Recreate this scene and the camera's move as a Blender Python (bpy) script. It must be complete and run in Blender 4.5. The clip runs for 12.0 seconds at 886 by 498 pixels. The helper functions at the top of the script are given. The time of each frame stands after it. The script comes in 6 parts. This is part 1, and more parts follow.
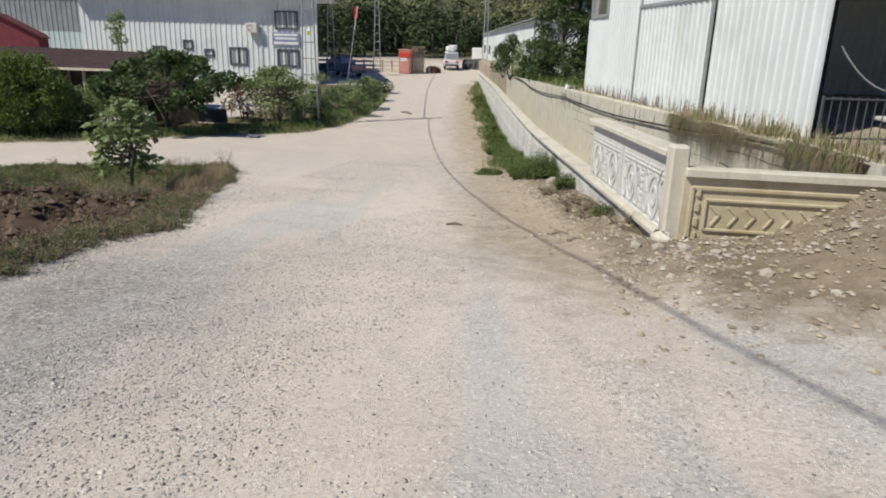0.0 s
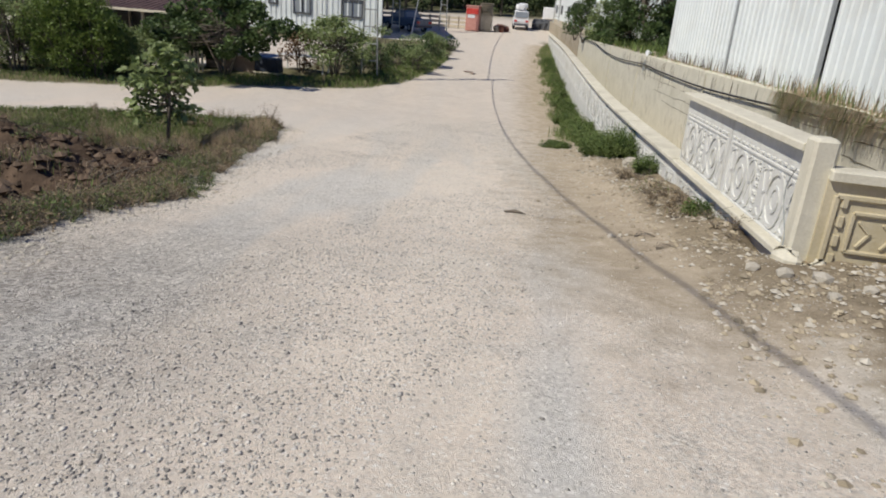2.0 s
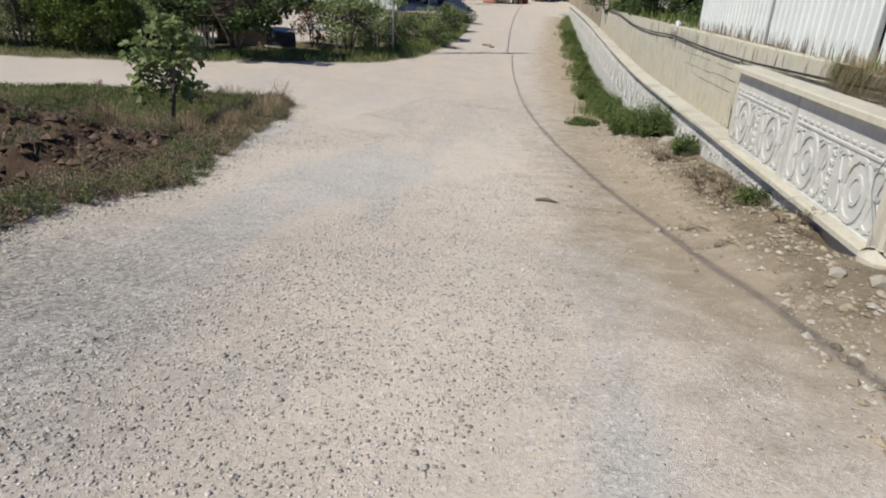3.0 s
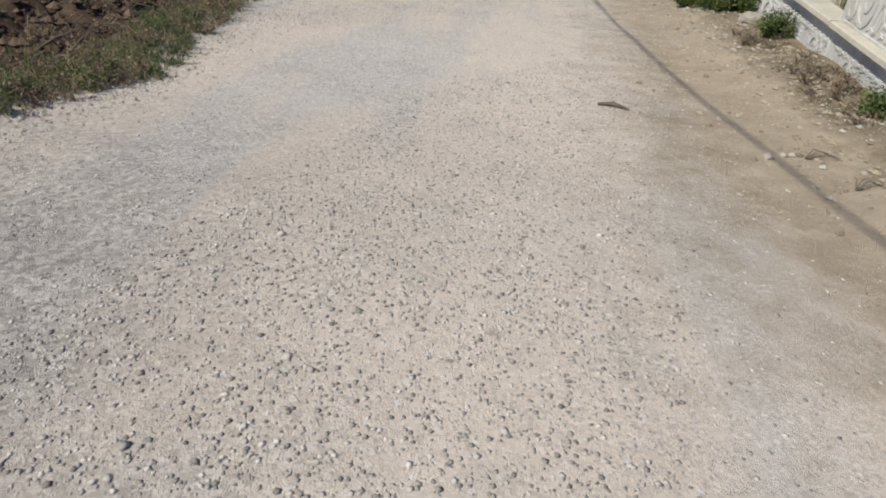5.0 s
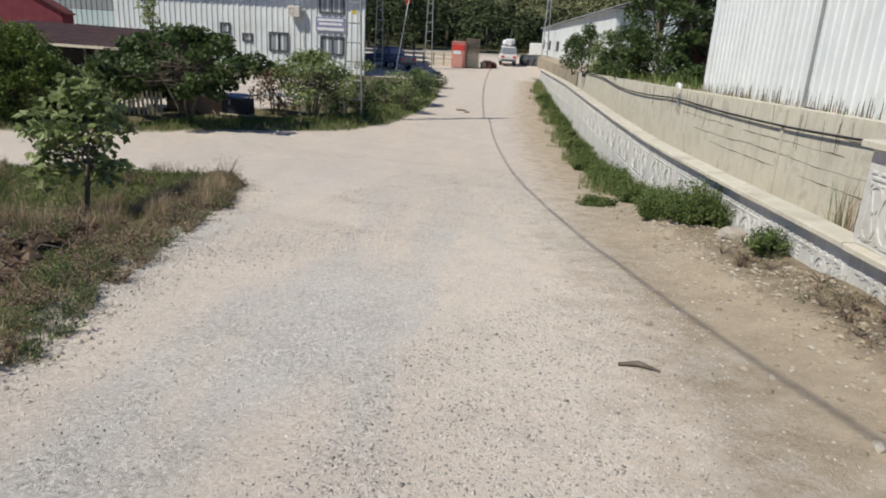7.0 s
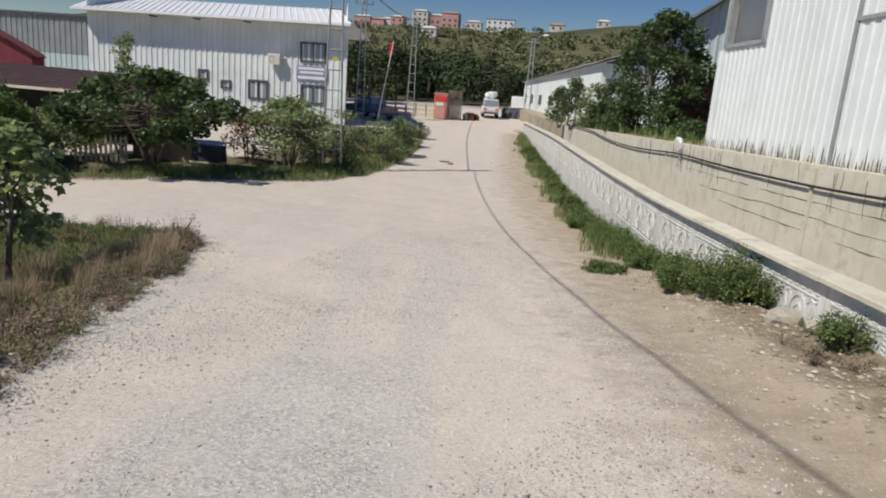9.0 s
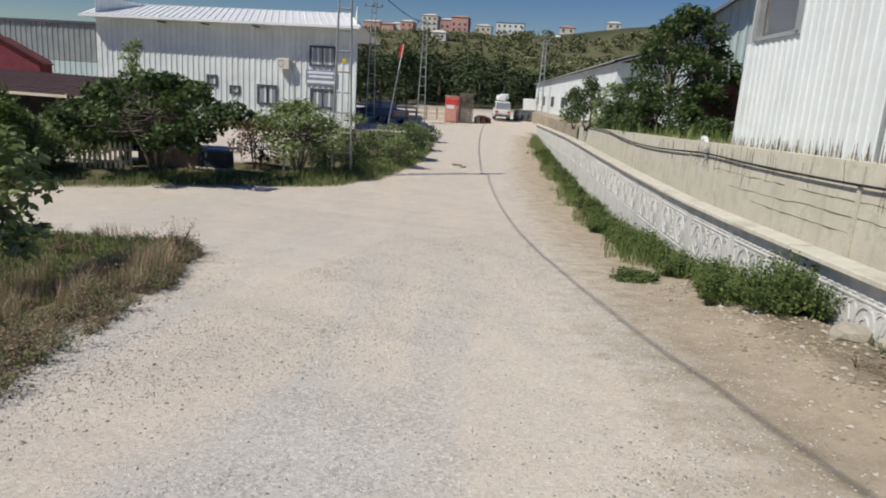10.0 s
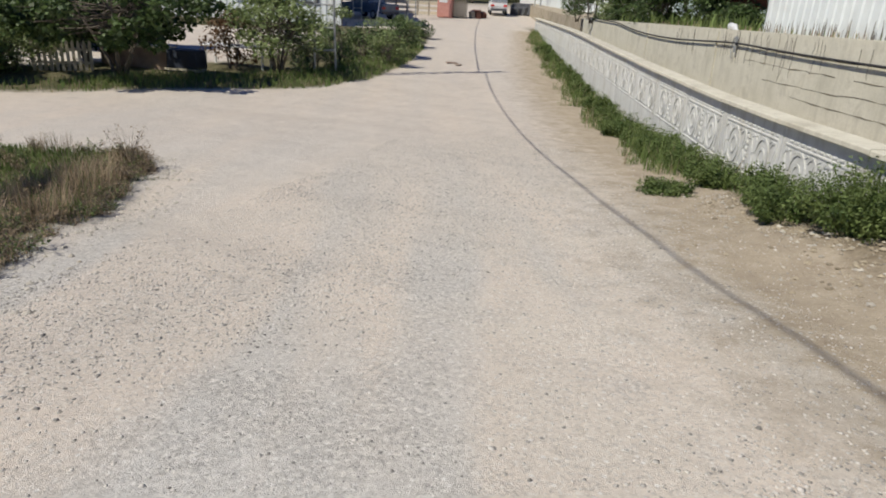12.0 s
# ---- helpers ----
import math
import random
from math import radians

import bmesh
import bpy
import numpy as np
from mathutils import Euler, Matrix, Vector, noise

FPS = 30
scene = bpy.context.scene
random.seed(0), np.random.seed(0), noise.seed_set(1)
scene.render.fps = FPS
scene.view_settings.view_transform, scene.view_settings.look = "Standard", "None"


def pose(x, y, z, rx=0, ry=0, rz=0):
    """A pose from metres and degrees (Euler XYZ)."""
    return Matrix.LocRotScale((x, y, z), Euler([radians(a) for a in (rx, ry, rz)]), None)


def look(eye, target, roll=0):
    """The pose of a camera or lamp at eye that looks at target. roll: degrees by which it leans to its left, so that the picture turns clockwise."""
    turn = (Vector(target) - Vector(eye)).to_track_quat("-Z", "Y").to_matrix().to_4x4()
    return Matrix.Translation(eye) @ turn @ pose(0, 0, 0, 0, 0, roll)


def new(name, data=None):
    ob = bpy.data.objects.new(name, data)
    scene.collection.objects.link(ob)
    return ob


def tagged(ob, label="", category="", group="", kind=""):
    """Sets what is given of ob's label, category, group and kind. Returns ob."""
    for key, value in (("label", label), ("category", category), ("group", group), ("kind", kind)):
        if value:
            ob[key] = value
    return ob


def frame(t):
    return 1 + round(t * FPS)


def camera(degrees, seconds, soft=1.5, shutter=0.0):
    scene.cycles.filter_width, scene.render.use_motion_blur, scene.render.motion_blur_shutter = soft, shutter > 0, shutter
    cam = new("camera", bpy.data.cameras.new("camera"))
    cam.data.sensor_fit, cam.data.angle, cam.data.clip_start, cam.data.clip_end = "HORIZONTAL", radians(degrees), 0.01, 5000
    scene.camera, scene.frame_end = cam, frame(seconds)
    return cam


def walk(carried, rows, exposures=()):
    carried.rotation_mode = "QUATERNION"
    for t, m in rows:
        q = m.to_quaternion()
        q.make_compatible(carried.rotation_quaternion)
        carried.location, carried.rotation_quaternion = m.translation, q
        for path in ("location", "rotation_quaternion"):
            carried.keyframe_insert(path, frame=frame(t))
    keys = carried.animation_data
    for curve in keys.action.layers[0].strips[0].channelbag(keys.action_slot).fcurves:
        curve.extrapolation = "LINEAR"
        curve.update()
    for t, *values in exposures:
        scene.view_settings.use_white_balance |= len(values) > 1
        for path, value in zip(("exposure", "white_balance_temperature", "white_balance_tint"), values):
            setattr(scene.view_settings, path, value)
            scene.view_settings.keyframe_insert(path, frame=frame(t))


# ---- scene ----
cam = camera(66.29, 12.0, soft=1.9, shutter=0.15)
PATH = [
    (0, (0.000, 0.000, 1.500), (-0.285, 1.889, 0.907), 1.63),
    (0.5, (-0.031, 0.351, 1.444), (-0.268, 2.223, 0.779), 3.57),
    (1, (-0.069, 0.775, 1.398), (-0.286, 2.623, 0.666), 3.03),
    (1.5, (-0.131, 1.232, 1.379), (-0.566, 3.048, 0.662), 4.30),
    (2, (-0.292, 1.626, 1.356), (-0.718, 3.448, 0.649), 4.15),
    (2.5, (-0.406, 2.075, 1.300), (-0.857, 3.891, 0.595), 4.19),
    (3, (-0.584, 2.433, 1.231), (-1.044, 4.218, 0.455), 3.72),
    (3.2, (-0.650, 2.580, 1.210), (-1.074, 4.281, 0.248), 2.00),
    (4.8, (-1.049, 3.764, 1.021), (-1.484, 5.362, -0.100), 4.06),
    (5, (-1.103, 3.934, 1.023), (-1.552, 5.529, -0.095), 4.33),
    (5.5, (-1.305, 4.289, 0.986), (-1.742, 5.995, 0.039), 6.10),
    (6, (-1.450, 4.644, 0.974), (-1.924, 6.429, 0.205), 3.30),
    (6.5, (-1.621, 5.013, 0.955), (-2.094, 6.833, 0.274), 4.91),
    (7, (-1.793, 5.365, 0.928), (-2.185, 7.231, 0.324), 3.38),
    (7.5, (-1.910, 5.800, 0.879), (-2.323, 7.691, 0.376), 4.33),
    (7.7, (-1.948, 5.940, 0.861), (-2.381, 7.834, 0.388), 4.75),
    (9.3, (-2.397, 7.217, 0.715), (-2.733, 9.135, 0.256), 4.32),
    (9.5, (-2.443, 7.356, 0.678), (-2.800, 9.270, 0.221), 3.64),
    (10, (-2.543, 7.789, 0.632), (-2.925, 9.700, 0.182), 3.69),
    (10.5, (-2.681, 8.179, 0.544), (-2.917, 10.103, 0.053), 2.91),
    (11, (-2.712, 8.594, 0.459), (-3.023, 10.494, -0.084), 3.37),
    (11.5, (-2.803, 8.952, 0.399), (-3.117, 10.818, -0.249), 4.82),
    (12, (-2.889, 9.318, 0.346), (-3.225, 11.155, -0.371), 3.12),
]
walk(cam, [(t, look(eye, target, roll)) for t, eye, target, roll in PATH], [(0, -0.12), (2.5, -0.19), (5.5, -0.28), (7.5, -0.16), (9.5, -0.18), (12, -0.21)])

# ---- world, sun, exposure ----
SUN_TO = Vector((-0.747 * math.cos(radians(50.6)), -0.665 * math.cos(radians(50.6)), math.sin(radians(50.6))))
world = bpy.data.worlds.new("sky")
scene.world = world
world.use_nodes = True
wn = world.node_tree.nodes
sky = wn.new("ShaderNodeTexSky")
sky.sky_type = "NISHITA"
sky.sun_disc = False
sky.sun_elevation = radians(50.6)
sky.sun_rotation = radians(228)
sky.air_density = 1.0
sky.dust_density = 0.1
sky.ozone_density = 3.0
wn["Background"].inputs[1].default_value = 0.066
rich = wn.new("ShaderNodeHueSaturation")
rich.inputs["Saturation"].default_value = 1.36
rich.inputs["Hue"].default_value = 0.519
world.node_tree.links.new(sky.outputs[0], rich.inputs["Color"])
world.node_tree.links.new(rich.outputs[0], wn["Background"].inputs[0])
sun = new("sun", bpy.data.lights.new("sun", "SUN"))
sun.data.energy = 4.6
sun.data.angle = radians(0.53)
sun.data.color = (1.0, 0.94, 0.82)
sun.matrix_world = look(SUN_TO * 100, (0, 0, 0))
scene.view_settings.exposure = -0.08


# ---- materials ----
def mat(name, a, b, scale=6.0, rough=0.85, metal=0.0, bump=0.3, fine=60.0, dirt=None, dirt_scale=1.2, vary=0.0, spec=0.3, trans=0.0):
    """Two colours mixed by coarse and fine noise, with bump; dirt: a third colour in patches; vary: random tone for each object."""
    m = bpy.data.materials.new(name)
    m.use_nodes = True
    nt = m.node_tree
    n, l = nt.nodes, nt.links
    p = n["Principled BSDF"]
    p.inputs["Roughness"].default_value = rough
    p.inputs["Metallic"].default_value = metal
    p.inputs["Specular IOR Level"].default_value = spec
    tc = n.new("ShaderNodeTexCoord")
    n1 = n.new("ShaderNodeTexNoise")
    n1.inputs["Scale"].default_value = scale
    n1.inputs["Detail"].default_value = 6
    n2 = n.new("ShaderNodeTexNoise")
    n2.inputs["Scale"].default_value = fine
    n2.inputs["Detail"].default_value = 3
    for q in (n1, n2):
        l.new(tc.outputs["Object"], q.inputs["Vector"])
    add = n.new("ShaderNodeMath")
    add.operation = "MULTIPLY_ADD"
    add.inputs[1].default_value = 0.45
    l.new(n2.outputs[0], add.inputs[0])
    l.new(n1.outputs[0], add.inputs[2])
    r = n.new("ShaderNodeMapRange")
    r.inputs[1].default_value, r.inputs[2].default_value = 0.5, 0.95
    l.new(add.outputs[0], r.inputs[0])
    mix = n.new("ShaderNodeMix")
    mix.data_type = "RGBA"
    mix.inputs[6].default_value, mix.inputs[7].default_value = (*a, 1), (*b, 1)
    l.new(r.outputs[0], mix.inputs[0])
    out = mix.outputs[2]
    if dirt:
        n3 = n.new("ShaderNodeTexNoise")
        n3.inputs["Scale"].default_value = dirt_scale
        n3.inputs["Detail"].default_value = 8
        n3.inputs["Roughness"].default_value = 0.7
        l.new(tc.outputs["Object"], n3.inputs["Vector"])
        r3 = n.new("ShaderNodeMapRange")
        r3.inputs[1].default_value, r3.inputs[2].default_value = 0.52, 0.72
        l.new(n3.outputs[0], r3.inputs[0])
        m3 = n.new("ShaderNodeMix")
        m3.data_type = "RGBA"
        m3.inputs[7].default_value = (*dirt, 1)
        l.new(r3.outputs[0], m3.inputs[0])
        l.new(out, m3.inputs[6])
        out = m3.outputs[2]
    if vary:
        oi = n.new("ShaderNodeObjectInfo")
        gm = n.new("ShaderNodeNewGeometry")
        sm = n.new("ShaderNodeMath")
        sm.operation = "ADD"
        l.new(oi.outputs["Random"], sm.inputs[0])
        l.new(gm.outputs["Random Per Island"], sm.inputs[1])
        fr = n.new("ShaderNodeMath")
        fr.operation = "FRACT"
        l.new(sm.outputs[0], fr.inputs[0])
        mr = n.new("ShaderNodeMapRange")
        mr.inputs[3].default_value, mr.inputs[4].default_value = 1 - vary, 1 + vary
        l.new(fr.outputs[0], mr.inputs[0])
        hs = n.new("ShaderNodeHueSaturation")
        l.new(mr.outputs[0], hs.inputs["Value"])
        l.new(out, hs.inputs["Color"])
        out = hs.outputs[0]
    l.new(out, p.inputs["Base Color"])
    if bump:
        bp = n.new("ShaderNodeBump")
        bp.inputs["Strength"].default_value = bump
        bp.inputs["Distance"].default_value = 0.02
        l.new(add.outputs[0], bp.inputs["Height"])
        l.new(bp.outputs[0], p.inputs["Normal"])
    if trans:
        tr = n.new("ShaderNodeBsdfTranslucent")
        l.new(out, tr.inputs[0])
        ms = n.new("ShaderNodeMixShader")
        ms.inputs[0].default_value = trans
        l.new(p.outputs[0], ms.inputs[1])
        l.new(tr.outputs[0], ms.inputs[2])
        l.new(ms.outputs[0], n["Material Output"].inputs[0])
    return m


def streaks(m, colour, scale, amount):
    """Adds upright run-down stains to a material."""
    n, l = m.node_tree.nodes, m.node_tree.links
    p = n["Principled BSDF"]
    src = p.inputs["Base Color"].links[0].from_socket
    tc = n.new("ShaderNodeTexCoord")
    mp = n.new("ShaderNodeMapping")
    mp.inputs["Scale"].default_value = (scale, scale, scale * 0.08)
    l.new(tc.outputs["Object"], mp.inputs["Vector"])
    q = n.new("ShaderNodeTexNoise")
    q.inputs["Scale"].default_value = 1.0
    q.inputs["Detail"].default_value = 7
    q.inputs["Roughness"].default_value = 0.7
    l.new(mp.outputs[0], q.inputs["Vector"])
    r = n.new("ShaderNodeMapRange")
    r.inputs[1].default_value, r.inputs[2].default_value, r.inputs[4].default_value = 0.5, 0.75, amount
    l.new(q.outputs[0], r.inputs[0])
    x = n.new("ShaderNodeMix")
    x.data_type = "RGBA"
    x.inputs[7].default_value = (*colour, 1)
    l.new(r.outputs[0], x.inputs[0])
    l.new(src, x.inputs[6])
    l.new(x.outputs[2], p.inputs["Base Color"])


def ground_material():
    """Gravel, tan earth, vegetated soil and dark spoil, mixed by the sheet's zone colours."""
    m = bpy.data.materials.new("gravel_and_earth")
    m.use_nodes = True
    nt = m.node_tree
    n, l = nt.nodes, nt.links
    p = n["Principled BSDF"]
    p.inputs["Roughness"].default_value = 0.95
    p.inputs["Specular IOR Level"].default_value = 0.15
    tc = n.new("ShaderNodeTexCoord")

    def tex(scale, detail=4.0, rough=0.6, squash=None):
        q = n.new("ShaderNodeTexNoise")
        q.inputs["Scale"].default_value = scale
        q.inputs["Detail"].default_value = detail
        q.inputs["Roughness"].default_value = rough
        if squash:
            mp = n.new("ShaderNodeMapping")
            mp.inputs["Rotation"].default_value[2] = radians(-13)
            l.new(tc.outputs["Object"], mp.inputs["Vector"])
            mp2 = n.new("ShaderNodeMapping")
            mp2.inputs["Scale"].default_value = squash
            l.new(mp.outputs[0], mp2.inputs["Vector"])
            l.new(mp2.outputs[0], q.inputs["Vector"])
        else:
            l.new(tc.outputs["Object"], q.inputs["Vector"])
        return q.outputs[0]

    def rng(src, lo, hi, a=0.0, b=1.0):
        q = n.new("ShaderNodeMapRange")
        for i, v in enumerate((lo, hi, a, b)):
            q.inputs[i + 1].default_value = v
        l.new(src, q.inputs[0])
        return q.outputs[0]

    def mixc(fac, a, b):
        q = n.new("ShaderNodeMix")
        q.data_type = "RGBA"
        l.new(fac, q.inputs[0])
        for i, v in ((6, a), (7, b)):
            if isinstance(v, tuple):
                q.inputs[i].default_value = (*v, 1)
            else:
                l.new(v, q.inputs[i])
        return q.outputs[2]

    def math2(op, a, b):
        q = n.new("ShaderNodeMath")
        q.operation = op
        for i, v in ((0, a), (1, b)):
            if isinstance(v, float):
                q.inputs[i].default_value = v
            else:
                l.new(v, q.inputs[i])
        return q.outputs[0]

    at = n.new("ShaderNodeAttribute")
    at.attribute_name = "zone"
    sep = n.new("ShaderNodeSeparateColor")
    l.new(at.outputs["Color"], sep.inputs[0])
    coarse = tex(0.55, 6)
    mid = tex(3.0, 6, 0.7)
    fine = tex(38.0, 5, 0.75)
    lanes = tex(0.85, 2.5, 0.55, (1.0, 0.07, 1.0))
    # the lanes die out where the side road joins
    place = n.new("ShaderNodeSeparateXYZ")
    l.new(tc.outputs["Object"], place.inputs[0])
    worn = rng(place.outputs[1], 13.0, 20.0, 1.0, 0.25)
    lanes = math2("ADD", math2("MULTIPLY", math2("SUBTRACT", lanes, 0.5), worn), 0.5)
    vor = n.new("ShaderNodeTexVoronoi")
    vor.inputs["Scale"].default_value = 42
    l.new(tc.outputs["Object"], vor.inputs["Vector"])
    # gravel: pale warm dust packed in lanes along the road, with drifts of loose grey stones
    dust = mixc(rng(lanes, 0.45, 0.55), (0.645, 0.625, 0.58), (0.78, 0.685, 0.575))
    blot = tex(1.7, 6, 0.65)
    ruts = tex(1.5, 5, 0.65, (1.0, 0.14, 1.0))
    dust = mixc(rng(coarse, 0.47, 0.72, 0.0, 0.7), dust, (0.71, 0.65, 0.555))
    dust = mixc(rng(blot, 0.52, 0.68, 0.0, 0.4), dust, (0.56, 0.52, 0.46))
    drift = rng(math2("ADD", math2("SUBTRACT", ruts, math2("MULTIPLY", math2("SUBTRACT", lanes, 0.5), 0.8)), math2("MULTIPLY", math2("SUBTRACT", blot, 0.5), 0.6)), 0.43, 0.58)
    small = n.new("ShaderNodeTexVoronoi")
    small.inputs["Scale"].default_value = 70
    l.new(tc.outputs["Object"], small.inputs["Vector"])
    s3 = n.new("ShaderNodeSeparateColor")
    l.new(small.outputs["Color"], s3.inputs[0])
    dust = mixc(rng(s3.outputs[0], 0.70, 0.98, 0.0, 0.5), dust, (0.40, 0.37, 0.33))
    dust = mixc(rng(s3.outputs[1], 0.75, 1.0, 0.0, 0.5), dust, (0.86, 0.83, 0.76))
    stones = mixc(rng(vor.outputs["Color"], 0.1, 0.9), (0.37, 0.35, 0.315), (0.86, 0.82, 0.745))
    gravel = mixc(math2("MULTIPLY", rng(fine, 0.44, 0.60, 0.15, 0.9), rng(drift, 0.0, 1.0, 0.3, 1.0)), dust, stones)
    gravel = mixc(rng(mid, 0.60, 0.82, 0.0, 0.3), gravel, (0.50, 0.43, 0.36))
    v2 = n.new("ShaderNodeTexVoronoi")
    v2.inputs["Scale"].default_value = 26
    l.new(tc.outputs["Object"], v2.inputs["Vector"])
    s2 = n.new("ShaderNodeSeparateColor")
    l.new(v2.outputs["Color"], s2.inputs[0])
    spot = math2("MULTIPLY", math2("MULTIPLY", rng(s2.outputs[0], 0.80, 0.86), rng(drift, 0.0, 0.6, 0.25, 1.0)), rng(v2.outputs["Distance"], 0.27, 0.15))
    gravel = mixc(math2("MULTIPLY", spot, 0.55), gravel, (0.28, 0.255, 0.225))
    pale = math2("MULTIPLY", rng(s2.outputs[1], 0.78, 0.84), rng(v2.outputs["Distance"], 0.34, 0.24))
    gravel = mixc(math2("MULTIPLY", pale, 0.75), gravel, (0.86, 0.835, 0.78))
    # past the bank the road is less gravelled and browner
    gravel = mixc(rng(place.outputs[1], 11.0, 24.0, 0.0, 0.55), gravel, mixc(rng(mid, 0.35, 0.65), (0.60, 0.525, 0.445), (0.475, 0.415, 0.35)))
    at3 = n.new("ShaderNodeAttribute")
    at3.attribute_name = "shoulder"
    loose = mixc(rng(vor.outputs["Color"], 0.1, 0.9), (0.17, 0.16, 0.145), (0.66, 0.625, 0.57))
    loose = mixc(rng(mid, 0.4, 0.65, 0.0, 0.6), loose, (0.27, 0.25, 0.225))
    gravel = mixc(rng(math2("MULTIPLY", at3.outputs["Fac"], rng(blot, 0.3, 0.5, 0.55, 1.0)), 0.0, 1.0, 0.0, 0.88), gravel, loose)
    earth = mixc(rng(mid, 0.35, 0.7), (0.50, 0.425, 0.32), (0.37, 0.305, 0.225))
    earth = mixc(rng(fine, 0.53, 0.72, 0.0, 0.6), earth, (0.64, 0.57, 0.46))
    soil = mixc(rng(mid, 0.4, 0.65), (0.095, 0.10, 0.05), (0.20, 0.17, 0.105))
    spoil = mixc(rng(mid, 0.35, 0.7), (0.06, 0.042, 0.03), (0.17, 0.12, 0.085))

    def zone(ch):
        s = math2("ADD", ch, math2("MULTIPLY", math2("SUBTRACT", mid, 0.5), 1.1))
        return rng(s, 0.2, 0.8)

    at2 = n.new("ShaderNodeAttribute")
    at2.attribute_name = "rubble"
    rub = mixc(rng(mid, 0.35, 0.7), (0.33, 0.275, 0.195), (0.19, 0.155, 0.105))
    rub = mixc(rng(fine, 0.55, 0.75, 0.0, 0.5), rub, (0.50, 0.45, 0.36))
    col = mixc(zone(sep.outputs[2]), gravel, earth)
    col = mixc(zone(at2.outputs["Fac"]), col, rub)
    col = mixc(zone(sep.outputs[0]), col, soil)
    col = mixc(zone(sep.outputs[1]), col, spoil)
    at4 = n.new("ShaderNodeAttribute")
    at4.attribute_name = "meadow"
    hillside = mixc(rng(tex(0.02, 5, 0.6), 0.4, 0.6), (0.07, 0.078, 0.04), (0.135, 0.13, 0.07))
    col = mixc(at4.outputs["Fac"], col, hillside)
    l.new(col, p.inputs["Base Color"])
    bp = n.new("ShaderNodeBump")
    bp.inputs["Strength"].default_value = 0.75
    bp.inputs["Distance"].default_value = 0.02
    grit = tex(120.0, 3, 0.8)
    lumps = math2("ADD", math2("ADD", math2("MULTIPLY", vor.outputs["Distance"], -0.3), math2("MULTIPLY", tex(24.0, 5, 0.8), 1.1)), math2("MULTIPLY", math2("MULTIPLY", spot, rng(v2.outputs["Distance"], 0.3, 0.0)), 1.2))
    relief_amount = math2("MAXIMUM", rng(drift, 0.0, 1.0, 0.12, 0.8), math2("MULTIPLY", at3.outputs["Fac"], 0.9))
    lumps = math2("MULTIPLY", lumps, math2("MULTIPLY", relief_amount, rng(tex(9.0, 4, 0.7), 0.4, 0.62, 0.15, 1.0)))
    hgt = math2("ADD", math2("MULTIPLY", grit, 0.55), math2("ADD", lumps, math2("MULTIPLY", mid, 1.3)))
    l.new(hgt, bp.inputs["Height"])
    l.new(bp.outputs[0], p.inputs["Normal"])
    return m


def glass_material(name, tint):
    m = bpy.data.materials.new(name)
    m.use_nodes = True
    p = m.node_tree.nodes["Principled BSDF"]
    p.inputs["Base Color"].default_value = (*tint, 1)
    p.inputs["Roughness"].default_value = 0.06
    p.inputs["Specular IOR Level"].default_value = 0.6
    return m


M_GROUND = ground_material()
M_STONE = mat("gravel_stone", (0.40, 0.38, 0.345), (0.62, 0.585, 0.53), 5, 0.9, bump=0.2, vary=0.5)
M_ROCK = mat("pale_rock", (0.4, 0.365, 0.3), (0.58, 0.545, 0.475), 6, 0.9, bump=0.6, dirt=(0.32, 0.24, 0.15), vary=0.15)
M_CLOD = mat("earth_clod", (0.075, 0.052, 0.036), (0.19, 0.14, 0.10), 6, 1.0, bump=0.6, vary=0.4)
M_TANCLOD = mat("tan_clod", (0.28, 0.235, 0.165), (0.44, 0.38, 0.28), 6, 0.95, bump=0.6, vary=0.3)
M_GRASS = mat("green_grass", (0.10, 0.165, 0.042), (0.22, 0.28, 0.095), 1.5, 0.7, bump=0, vary=0.4, trans=0.3)
M_DRY = mat("dry_grass", (0.33, 0.25, 0.165), (0.50, 0.395, 0.275), 1.5, 0.8, bump=0, vary=0.35, trans=0.25)
M_WEED = mat("weed_leaf", (0.07, 0.12, 0.035), (0.19, 0.24, 0.08), 3, 0.6, bump=0, vary=0.35, trans=0.3)
M_DRYLEAF = mat("dry_leaf", (0.18, 0.135, 0.085), (0.36, 0.28, 0.18), 3, 0.8, bump=0, vary=0.4, trans=0.2)
M_FIG = mat("fig_leaf", (0.17, 0.235, 0.085), (0.35, 0.41, 0.18), 3, 0.5, bump=0, vary=0.4, spec=0.5, trans=0.4)
M_DARKLEAF = mat("dark_leaf", (0.04, 0.075, 0.025), (0.125, 0.18, 0.06), 3, 0.5, bump=0, vary=0.45, spec=0.4, trans=0.32)
M_BRIGHTLEAF = mat("bright_leaf", (0.085, 0.14, 0.03), (0.18, 0.24, 0.058), 3, 0.55, bump=0, vary=0.35, trans=0.3)
M_REDLEAF = mat("rusty_leaf", (0.13, 0.085, 0.045), (0.24, 0.14, 0.08), 3, 0.7, bump=0, vary=0.35, trans=0.2)
M_FOREST = mat("forest_leaf", (0.03, 0.05, 0.02), (0.075, 0.1, 0.038), 0.3, 0.75, bump=0, vary=0.45)
M_FLOWER = mat("white_petal", (0.75, 0.73, 0.68), (0.85, 0.83, 0.8), 3, 0.7, bump=0, trans=0.2)
M_BARK = mat("grey_bark", (0.10, 0.085, 0.068), (0.22, 0.19, 0.155), 12, 0.95, bump=0.8)
